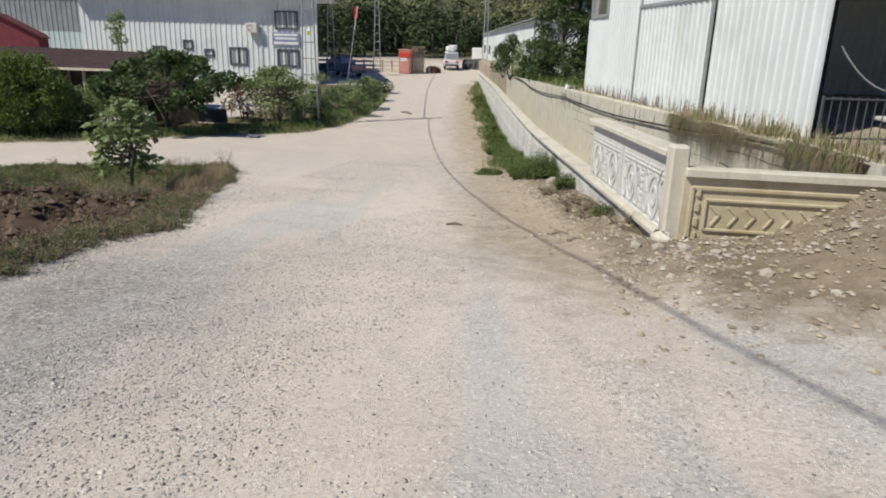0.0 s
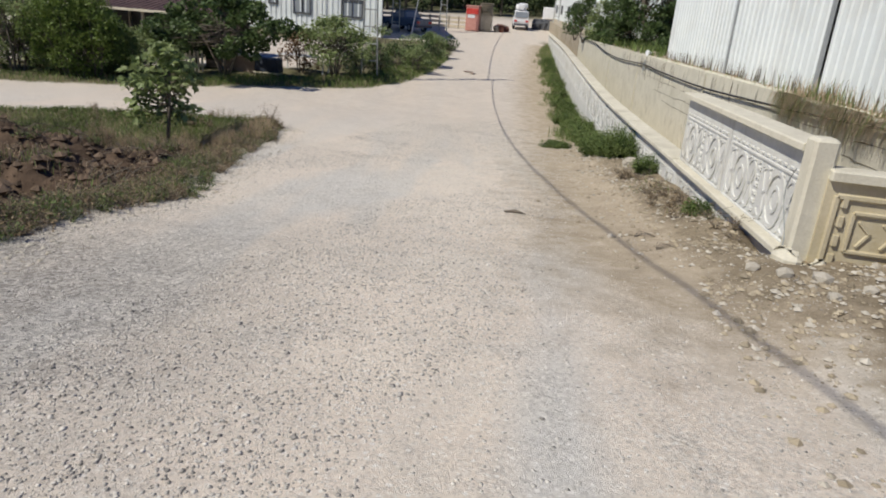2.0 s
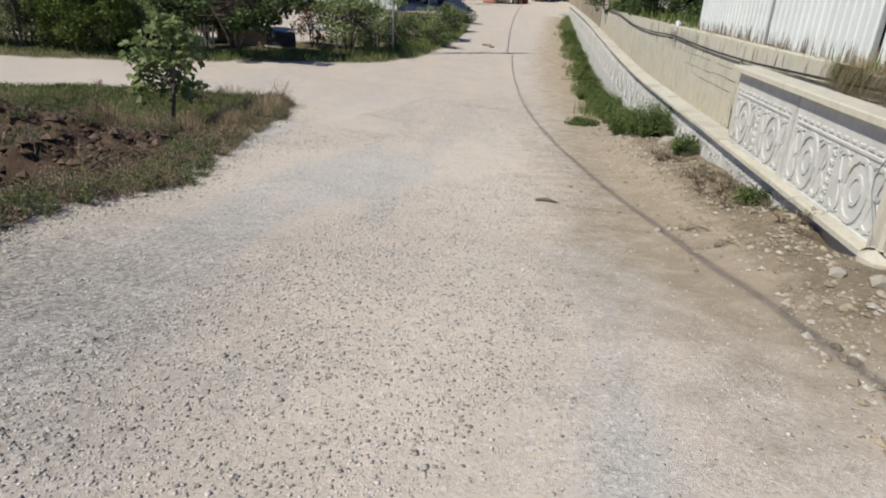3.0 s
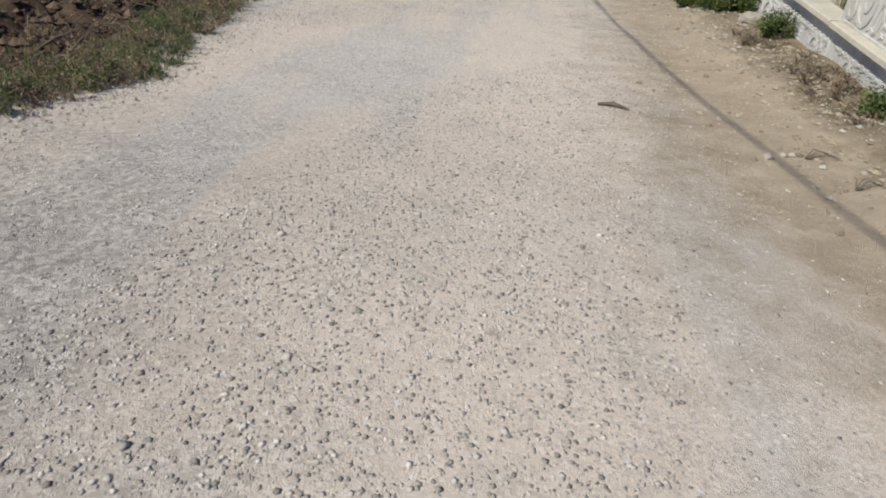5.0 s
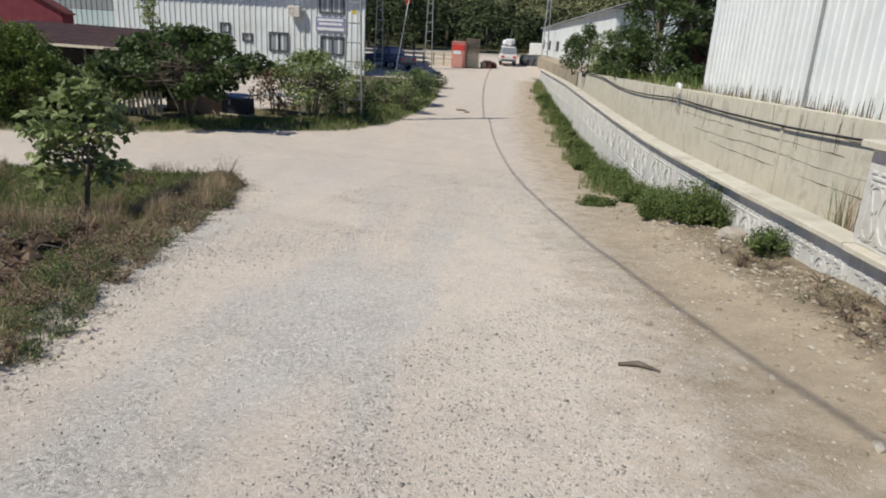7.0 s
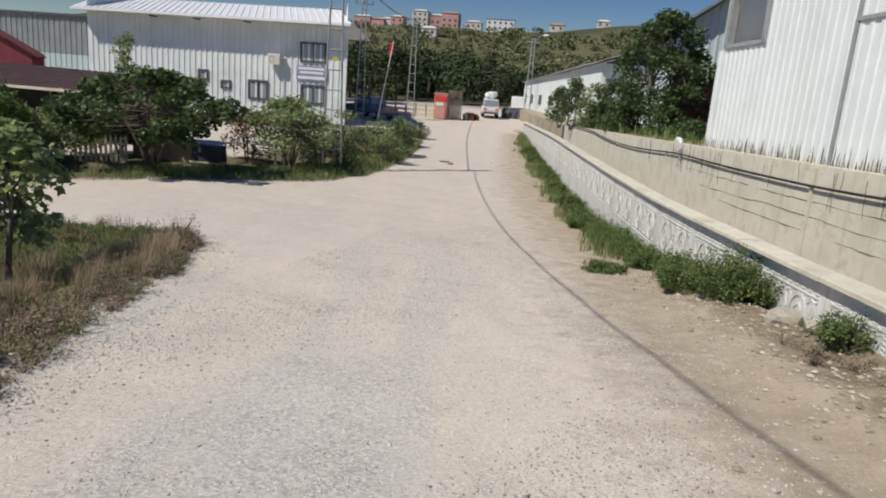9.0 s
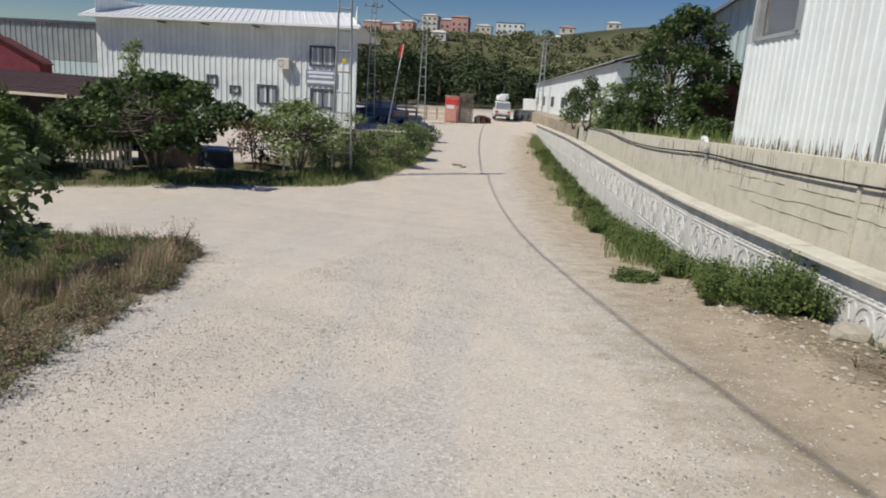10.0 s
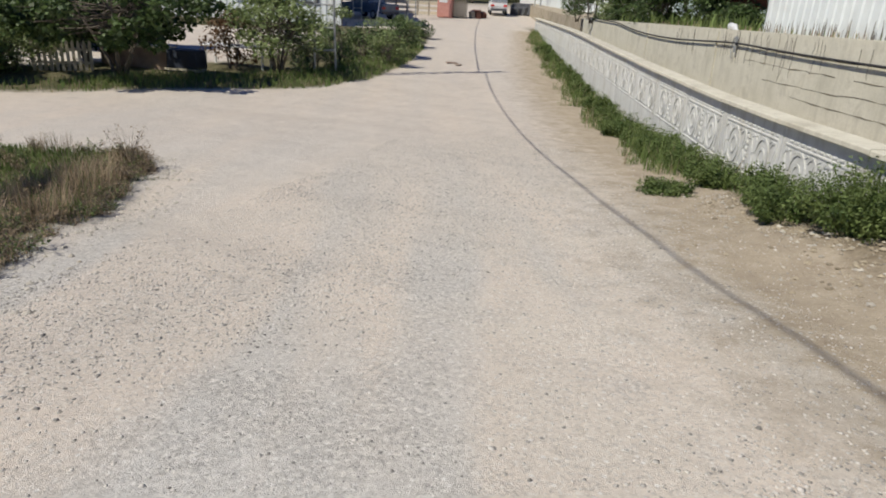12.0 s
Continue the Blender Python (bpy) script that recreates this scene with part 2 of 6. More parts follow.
M_SIDING = mat("white_sheet_metal", (0.68, 0.73, 0.74), (0.78, 0.825, 0.825), 0.8, 0.45, bump=0.04, fine=8, dirt=(0.62, 0.64, 0.62), dirt_scale=0.5)
M_GREYSIDING = mat("grey_sheet_metal", (0.20, 0.225, 0.235), (0.28, 0.305, 0.31), 0.8, 0.5, bump=0.04, fine=8, dirt=(0.30, 0.31, 0.31))
M_TEAL = mat("pale_teal_sheet", (0.42, 0.52, 0.53), (0.50, 0.60, 0.60), 0.8, 0.5, bump=0.04, fine=8)
M_ROOFWHITE = mat("white_roof_sheet", (0.74, 0.76, 0.77), (0.84, 0.85, 0.85), 0.8, 0.4, bump=0.03, fine=8)
M_ROOFGREY = mat("grey_roof_sheet", (0.24, 0.25, 0.27), (0.31, 0.32, 0.34), 0.8, 0.6, bump=0.03, fine=8)
M_ROOFRED = mat("dark_red_roof", (0.10, 0.035, 0.035), (0.17, 0.06, 0.055), 2, 0.7, bump=0.2, fine=20)
M_CANOPY = mat("dark_brown_sheet", (0.07, 0.045, 0.045), (0.12, 0.075, 0.07), 2, 0.7, bump=0.2, fine=20)
M_RUST = mat("rusty_sheet", (0.10, 0.04, 0.03), (0.17, 0.075, 0.05), 2, 0.8, bump=0.3, fine=20)
M_REDWALL = mat("dark_red_boards", (0.11, 0.02, 0.03), (0.16, 0.032, 0.042), 2, 0.7, bump=0.2, fine=20)
M_TRIM = mat("dark_grey_trim", (0.07, 0.075, 0.085), (0.11, 0.115, 0.125), 4, 0.5, bump=0.05)
M_SEAM = mat("grey_steel_trim", (0.26, 0.28, 0.29), (0.36, 0.38, 0.39), 4, 0.5, bump=0.05)
# pane colour lightened to stand for bright reflections and pale curtains
M_GLASS = glass_material("window_glass", (0.26, 0.29, 0.32))
M_CURTAIN = mat("pale_curtain", (0.50, 0.45, 0.40), (0.60, 0.55, 0.50), 2, 0.9, bump=0.1)
M_CONCRETE = mat("cast_concrete", (0.54, 0.515, 0.42), (0.72, 0.69, 0.58), 1.6, 0.9, bump=0.7, fine=30, dirt=(0.42, 0.395, 0.315), dirt_scale=1.6)
M_PANEL = mat("white_cast_panel", (0.56, 0.565, 0.545), (0.70, 0.705, 0.68), 3, 0.85, bump=0.7, fine=40, dirt=(0.47, 0.45, 0.40), dirt_scale=1.5)
M_COPING = mat("cream_cast_coping", (0.58, 0.55, 0.45), (0.72, 0.69, 0.58), 2, 0.9, bump=0.4, fine=40, dirt=(0.42, 0.39, 0.31), dirt_scale=1.0)
M_OCHRE = mat("ochre_cast_panel", (0.47, 0.41, 0.27), (0.58, 0.52, 0.38), 3, 0.9, bump=0.4, fine=40, dirt=(0.38, 0.30, 0.17))
M_JOINT = mat("dirty_joint", (0.13, 0.115, 0.085), (0.26, 0.235, 0.18), 9, 0.95, bump=0.4)
M_BLACK = mat("black_rubber", (0.015, 0.015, 0.017), (0.04, 0.04, 0.042), 8, 0.6, bump=0.1)
M_STEEL = mat("galvanised_steel", (0.36, 0.38, 0.38), (0.48, 0.50, 0.49), 3, 0.5, metal=0.3, bump=0.1, dirt=(0.33, 0.28, 0.22))
M_WOOD = mat("weathered_wood", (0.26, 0.23, 0.18), (0.42, 0.38, 0.31), 5, 0.9, bump=0.4)
M_PICKET = mat("cream_paint", (0.55, 0.50, 0.38), (0.68, 0.63, 0.50), 5, 0.8, bump=0.2)
M_BROWN = mat("brown_brick_render", (0.27, 0.20, 0.165), (0.38, 0.29, 0.235), 4, 0.9, bump=0.4)
M_NAVY = mat("navy_tarpaulin", (0.02, 0.028, 0.045), (0.05, 0.06, 0.085), 3, 0.6, bump=0.4)
M_RED = mat("red_paint", (0.55, 0.045, 0.04), (0.68, 0.09, 0.07), 4, 0.5, bump=0.1)
M_SALMON = mat("faded_red_plastic", (0.52, 0.24, 0.2), (0.62, 0.33, 0.28), 4, 0.5, bump=0.1)
M_YELLOW = mat("yellow_plate", (0.70, 0.55, 0.02), (0.8, 0.65, 0.05), 4, 0.5, bump=0)
M_WHITEPAINT = mat("white_paint", (0.72, 0.73, 0.74), (0.82, 0.83, 0.83), 3, 0.35, bump=0.03, spec=0.5)
M_CARBLUE = mat("slate_blue_car_paint", (0.10, 0.135, 0.19), (0.15, 0.19, 0.25), 3, 0.25, bump=0.0, spec=0.6)
M_BANNER = mat("blue_grey_banner", (0.20, 0.22, 0.36), (0.28, 0.30, 0.44), 3, 0.6, bump=0.05)
M_PINK = mat("pink_render", (0.46, 0.27, 0.24), (0.56, 0.36, 0.32), 0.5, 0.9, bump=0.1)
M_PALE = mat("pale_render", (0.56, 0.53, 0.49), (0.66, 0.63, 0.58), 0.5, 0.9, bump=0.1)
# tile red washed out towards pink to stand for distance haze
M_TILE = mat("hazed_red_tile", (0.36, 0.2, 0.17), (0.46, 0.28, 0.24), 0.5, 0.9, bump=0.1)
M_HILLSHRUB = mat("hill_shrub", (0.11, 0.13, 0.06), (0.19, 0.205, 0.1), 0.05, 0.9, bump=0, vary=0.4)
streaks(M_CONCRETE, (0.33, 0.31, 0.245), 5.0, 0.38)
streaks(M_PANEL, (0.36, 0.34, 0.29), 4.0, 0.6)
streaks(M_COPING, (0.36, 0.33, 0.26), 5.0, 0.4)
streaks(M_SIDING, (0.58, 0.57, 0.53), 1.2, 0.35)
# near-black colour stands in for the shade inside the shed and canopy
M_INSIDE_SHADE = mat("inside_shade_sheet", (0.05, 0.05, 0.05), (0.09, 0.09, 0.085), 2, 0.8, bump=0.1)


# ---- mesh helpers ----
def world_of(ob):
    """The pose of an object in the world, through its parents."""
    if ob.parent is None:
        return ob.matrix_basis.copy()
    return world_of(ob.parent) @ ob.matrix_parent_inverse @ ob.matrix_basis


class Mesh:
    """Gathers boxes, tubes, sheets and leaves into one mesh."""

    def __init__(self):
        self.v, self.f = [], []

    def add(self, verts, faces):
        k = len(self.v)
        self.v.extend(tuple(q) for q in verts)
        self.f.extend(tuple(k + i for i in q) for q in faces)
        return self

    def box(self, c, s, rz=0.0, taper=1.0, m=None):
        x, y, z = s[0] / 2, s[1] / 2, s[2] / 2
        pts = [Vector((a * x * (taper if e > 0 else 1), b * y * (taper if e > 0 else 1), e * z)) for e in (-1, 1) for a, b in ((-1, -1), (1, -1), (1, 1), (-1, 1))]
        r = m or Matrix.Translation(c) @ Matrix.Rotation(rz, 4, "Z")
        return self.add([r @ q for q in pts], [(3, 2, 1, 0), (4, 5, 6, 7), (0, 1, 5, 4), (1, 2, 6, 5), (2, 3, 7, 6), (3, 0, 4, 7)])

    def chamfer(self, c, s, b=0.02, rz=0.0):
        """A box with its upper and upright edges cut off."""
        x, y, z = s[0] / 2, s[1] / 2, s[2] / 2

        def ring(ix, iy, h):
            return [(-ix, -iy + b, h), (-ix + b, -iy, h), (ix - b, -iy, h), (ix, -iy + b, h), (ix, iy - b, h), (ix - b, iy, h), (-ix + b, iy, h), (-ix, iy - b, h)]

        pts = ring(x, y, -z) + ring(x, y, z - b) + ring(x - b, y - b, z)
        r = Matrix.Translation(c) @ Matrix.Rotation(rz, 4, "Z")
        fs = [tuple(reversed(range(8))), tuple(range(16, 24))]
        for k in (0, 8):
            fs += [(k + i, k + (i + 1) % 8, k + 8 + (i + 1) % 8, k + 8 + i) for i in range(8)]
        return self.add([r @ Vector(q) for q in pts], fs)

    def tube(self, pts, r, n=6, closed=False):
        """A round bar along points; r: one radius or one for each point."""
        pts = [Vector(q) for q in pts]
        k = len(self.v)
        for i, q in enumerate(pts):
            d = (pts[min(i + 1, len(pts) - 1)] - pts[max(i - 1, 0)]).normalized()
            a = d.orthogonal().normalized() if abs(d.z) < 0.9 else d.cross(Vector((0, 1, 0))).normalized()
            if abs(d.z) < 0.9:
                a = d.cross(Vector((0, 0, 1))).normalized()
            b = d.cross(a)
            rr = r[i] if isinstance(r, (list, tuple)) else r
            for j in range(n):
                w = 2 * math.pi * j / n
                self.v.append(tuple(q + a * rr * math.cos(w) + b * rr * math.sin(w)))
        for i in range(len(pts) - 1):
            for j in range(n):
                self.f.append((k + i * n + j, k + i * n + (j + 1) % n, k + (i + 1) * n + (j + 1) % n, k + (i + 1) * n + j))
        self.f.append(tuple(k + j for j in reversed(range(n))))
        self.f.append(tuple(k + (len(pts) - 1) * n + j for j in range(n)))
        return self

    def ribbed(self, a, b, z0, z1, pitch=0.25, depth=0.03, thick=0.012):
        """Ribbed sheet from a to b in plan; ribs stand out to the right of that way. z0, z1: heights, or functions of the share of the way."""
        a, b = Vector((a[0], a[1], 0)), Vector((b[0], b[1], 0))
        length = (b - a).length
        d = (b - a) / length
        out = Vector((d.y, -d.x, 0))
        prof = []
        count = max(1, int(length / pitch))
        p = length / count
        for i in range(count):
            for u, o in ((0.0, 0), (0.52, 0), (0.62, depth), (0.90, depth), (1.0, 0)):
                if u < 1.0 or i == count - 1:
                    prof.append(((i + u) * p, o))
        k = len(self.v)
        for s, o in prof:
            lo = z0(s / length) if callable(z0) else z0
            hi = z1(s / length) if callable(z1) else z1
            q = a + d * s + out * o
            w = a + d * s + out * (o - thick)
            self.v += [(q.x, q.y, lo), (q.x, q.y, hi), (w.x, w.y, lo), (w.x, w.y, hi)]
        for i in range(len(prof) - 1):
            c = k + 4 * i
            self.f += [(c, c + 4, c + 5, c + 1), (c + 2, c + 3, c + 7, c + 6), (c + 1, c + 5, c + 7, c + 3), (c, c + 2, c + 6, c + 4)]
        return self

    def ribbed_slope(self, a, b, run, pitch=0.4, depth=0.035, thick=0.02):
        """Ribbed roof sheet: eave from a to b (3D), going up along the vector run."""
        a, b, run = Vector(a), Vector(b), Vector(run)
        length = (b - a).length
        d = (b - a) / length
        up = d.cross(run).normalized()
        if up.z < 0:
            up = -up
        count = max(1, int(length / pitch))
        p = length / count
        k = len(self.v)
        prof = []
        for i in range(count):
            prof += [((i + u) * p, o) for u, o in ((0, 0), (0.75, 0), (0.8, depth), (0.95, depth))]
        prof.append((length, 0))
        for s, o in prof:
            q = a + d * s + up * o
            w = a + d * s - up * thick
            self.v += [tuple(q), tuple(q + run), tuple(w), tuple(w + run)]
        for i in range(len(prof) - 1):
            c = k + 4 * i
            self.f += [(c, c + 4, c + 5, c + 1), (c + 2, c + 3, c + 7, c + 6), (c + 1, c + 5, c + 7, c + 3), (c, c + 2, c + 6, c + 4)]
        return self

    def make(self, name, material, parent=None, label="", smooth=False, origin=None):
        me = bpy.data.meshes.new(name)
        if origin is not None:
            self.v = [(x - origin[0], y - origin[1], z - origin[2]) for x, y, z in self.v]
        me.from_pydata(self.v, [], self.f)
        me.materials.append(material)
        me.update()
        if smooth:
            me.polygons.foreach_set("use_smooth", [True] * len(me.polygons))
        ob = new(name, me)
        if origin is not None:
            ob.location = origin
        if parent is not None:
            ob.parent = parent
            ob.matrix_parent_inverse = world_of(parent).inverted()
        if label:
            ob["label"] = label
        return ob


def thing(name, at, label, category, group="", kind=""):
    e = new(name)
    e.empty_display_size = 0.2
    e.location = at
    return tagged(e, label, category, group, kind)


def soften(ob, w=0.015):
    m = ob.modifiers.new("worn_edges", "BEVEL")
    m.width, m.segments, m.limit_method = w, 2, "ANGLE"
    return ob


rnd = random.Random(7)


# ---- plan ----
def softplus(x):
    return np.log1p(np.exp(-np.abs(x))) + np.maximum(x, 0)


def road_z(x, y):
    """The road: falls ahead, levels out at the junction, then climbs gently."""
    p = 0.028 * np.clip(x, -20, 8) - 0.108 * y - 0.11 * sstep(y, 6.3, 9.3) * (1 - sstep(y, 14.5, 21))
    lv = -2.85 + 0.06 * softplus((np.minimum(y, 130) - 40) / 2)
    p, lv = np.broadcast_arrays(p, lv)
    return np.maximum(p, lv) + 0.25 * np.log1p(np.exp(-np.abs(p - lv) / 0.25))


PATCH = [(-4.2, -12), (-4.5, 0), (-4.75, 5), (-4.95, 6.5), (-5.1, 8.7), (-6.2, 11.4), (-7.3, 14.8), (-8.3, 17.2), (-9.2, 18.3), (-11.0, 18.3), (-13.5, 17.3), (-20, 14), (-45, 4), (-80, -8), (-80, -12)]
VERGE = [(-80, 4), (-45, 14), (-30, 19), (-21, 22.3), (-17.5, 24.6), (-14.2, 28), (-12.3, 29.0), (-11.0, 30.2), (-10.2, 33.5), (-10.4, 40), (-11.4, 48), (-12.2, 53), (-14.5, 54.5), (-20, 55), (-80, 52)]
DIRT = [(-0.9, -12), (0.9, 0.0), (0.35, 5), (-0.55, 8.5), (-0.9, 11), (-1.6, 15), (-2.2, 20), (-3.0, 26), (-4.2, 33), (-5.5, 42), (-7.5, 60), (-4, 62), (12, 12), (14, -12)]
SPOIL = [(-5.9, 2), (-5.95, 7.2), (-6.4, 9.6), (-7.1, 12.0), (-8.0, 13.4), (-9.5, 14.0), (-12, 14.0), (-16, 11), (-18, 0)]


def wall_x(y):
    return 1.35 - 0.1477 * (y - 7.7)


def inside(poly, x, y):
    """Signed distance to a polygon: positive inside."""
    best = np.full(x.shape, 1e9)
    odd = np.zeros(x.shape, bool)
    for (x0, y0), (x1, y1) in zip(poly, poly[1:] + poly[:1]):
        dx, dy = x1 - x0, y1 - y0
        t = np.clip(((x - x0) * dx + (y - y0) * dy) / (dx * dx + dy * dy), 0, 1)
        best = np.minimum(best, np.hypot(x - x0 - t * dx, y - y0 - t * dy))
        if y0 != y1:
            odd ^= ((y0 > y) != (y1 > y)) & (x < x0 + (y - y0) / dy * dx)
    return np.where(odd, best, -best)


def sstep(v, lo, hi):
    t = np.clip((v - lo) / (hi - lo), 0, 1)
    return t * t * (3 - 2 * t)


def wave(x, y, s, seed):
    """Cheap smooth noise from sines, -1 to 1."""
    r = random.Random(seed)
    out = 0
    for k in range(6):
        a, f, q = r.uniform(0, 6.28), s * r.uniform(0.6, 1.7), r.uniform(0, 6.28)
        out = out + np.sin((x * math.cos(a) + y * math.sin(a)) * f + q)
    return out / 3.2


def ground_z(x, y):
    x, y = np.asarray(x, float), np.asarray(y, float)
    z = np.array(road_z(x, y))
    near = 1 - sstep(y, 60, 90)
    z += 0.018 * wave(x, y, 1.6, 3) * near + 0.012 * wave(x, y, 4.5, 4) * near
    pd = inside(PATCH, x, y)
    z += -0.55 * sstep(pd, 0.1, 2.6) + 0.06 * sstep(pd, 0, 0.4) * (1 - sstep(pd, 0.4, 1.4)) + 0.05 * wave(x, y, 2.5, 5) * sstep(pd, 0, 1)
    sp = inside(SPOIL, x, y)
    z += sstep(sp, -0.2, 1.4) * (0.42 + 0.22 * wave(x, y, 3.2, 6) + 0.15 * wave(x, y, 7, 8) + 0.06 * wave(x, y, 15, 18))
    vg = inside(VERGE, x, y)
    z += 0.12 * sstep(vg, 0, 0.8) + 0.04 * wave(x, y, 2, 9) * sstep(vg, 0, 1)
    # spoil heaped against the low wall by the corner post
    off = x - wall_x(np.maximum(y, 7.7))
    heap = sstep(y, 4.2, 7.2) * (1 - sstep(y, 7.9, 8.3))
    z += (0.22 * sstep(x, 0.9, 1.8) + 0.58 * sstep(x, 1.9, 3.5)) * heap * (1 + 0.18 * wave(x, y, 4, 10) + 0.12 * wave(x, y, 9, 19) + 0.05 * wave(x, y, 20, 20))
    z += 0.22 * sstep(off, -1.5, -0.1) * sstep(y, 6.2, 8.5) * (1 - sstep(y, 15, 20)) * (1 - sstep(x, 1.1, 1.7)) * (1 + 0.3 * wave(x, y, 4, 11))
    # hills far behind
    hill = 37 * sstep(y, 150, 440) * (1 - 0.75 * sstep(-x, 200, 420)) * (1 + 0.12 * np.sin(x / 55 + 1) + 0.07 * np.sin(x / 23))
    return z + hill


def gz(x, y):
    return float(ground_z(np.array([x]), np.array([y]))[0])


def line(*pieces):
    out = []
    for a, b, step in pieces:
        out += list(np.arange(a, b - 1e-6, step))
    return np.array(out)


def build_ground():
    xs = line((-900, -120, 26), (-120, -30, 5), (-30, -15, 0.6), (-15, 5, 0.14), (5, 12, 0.5), (12, 60, 4), (60, 900, 30))
    ys = line((-300, -20, 20), (-20, 0, 0.8), (0, 36, 0.14), (36, 62, 0.4), (62, 110, 2.0), (110, 500, 13), (500, 1200, 50))
    gx, gy = np.meshgrid(xs, ys)
    z = ground_z(gx, gy)
    verts = np.stack([gx, gy, z], -1).reshape(-1, 3)
    nx, ny = len(xs), len(ys)
    i = np.arange((nx) * (ny)).reshape(ny, nx)
    faces = np.stack([i[:-1, :-1], i[:-1, 1:], i[1:, 1:], i[1:, :-1]], -1).reshape(-1, 4)
    me = bpy.data.meshes.new("ground")
    me.from_pydata(verts.tolist(), [], faces.tolist())
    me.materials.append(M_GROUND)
    me.polygons.foreach_set("use_smooth", np.ones(len(faces), bool))
    fx, fy = verts[:, 0], verts[:, 1]
    grass = np.maximum(sstep(inside(PATCH, fx, fy), -0.15, 0.5), sstep(inside(VERGE, fx, fy), -0.15, 0.5) * (1 - sstep(inside(VERGE, fx, fy), 5.0, 7.0)))
    off = wall_x(fy) - fx
    strip = 0.8 * sstep(off, -0.5, -0.2) * (1 - sstep(off + 0.3 * wave(fx, fy, 3.5, 44), 0.1, 0.8)) * sstep(fy, 16, 19) * (1 - sstep(fy, 62, 66))
    grass = np.maximum(grass, strip)
    grass = np.maximum(grass, sstep(fy, 85, 110))
    spoil = sstep(inside(SPOIL, fx, fy), -0.3, 0.6)
    tan = sstep(inside(DIRT, fx, fy), -1.9, 1.1) * (0.2 + 0.8 * sstep(fy, 3.6, 7.6)) * (1 - sstep(fy, 60, 70))
    col = me.color_attributes.new("zone", "FLOAT_COLOR", "POINT")
    col.data.foreach_set("color", np.stack([grass, spoil, tan, np.ones_like(tan)], -1).astype(np.float32).ravel())
    rub = np.maximum(sstep(off, -6, -5.9) * sstep(1.05 - off, 0, 0.8) * sstep(fy, 5.5, 7.5) * (1 - sstep(fy, 17, 20)), sstep(fx, 0.9, 2.0) * sstep(fy, 4.0, 6.2) * (1 - sstep(fy, 8.0, 8.4)))
    fa = me.attributes.new("rubble", "FLOAT", "POINT")
    fa.data.foreach_set("value", rub.astype(np.float32))
    edge = inside(PATCH, fx, fy)
    fb = me.attributes.new("shoulder", "FLOAT", "POINT")
    fb.data.foreach_set("value", (sstep(edge, -3.5, -0.9) * (1 - 0.85 * sstep(fy, 5.0, 8.5)) * (1 - sstep(fy, 15, 19))).astype(np.float32))
    fc = me.attributes.new("meadow", "FLOAT", "POINT")
    fc.data.foreach_set("value", sstep(fy, 85, 110).astype(np.float32))
    ob = new("ground", me)
    return tagged(ob, "pale dusty gravel road with tan earth verges and weedy banks", "ground", kind="structure")


build_ground()


# ---- retaining terrace, parapet, corner post ----
YAW_S = radians(10)
DS = Vector((-math.sin(YAW_S), math.cos(YAW_S), 0))
NS = Vector((math.cos(YAW_S), math.sin(YAW_S), 0))


def shed_pt(y, out=0.0):
    """A point of the shed's front line at that y; out: metres behind it."""
    return Vector((1.27 - math.tan(YAW_S) * (y - 26.84), y, 0)) + NS * out


def ret_pt(y, out=0.0):
    return Vector((0.45 - math.tan(YAW_S) * (y - 26.7), y, 0)) + NS * out


def ret_top(y):
    return 0.28 - 0.026 * (y - 8)


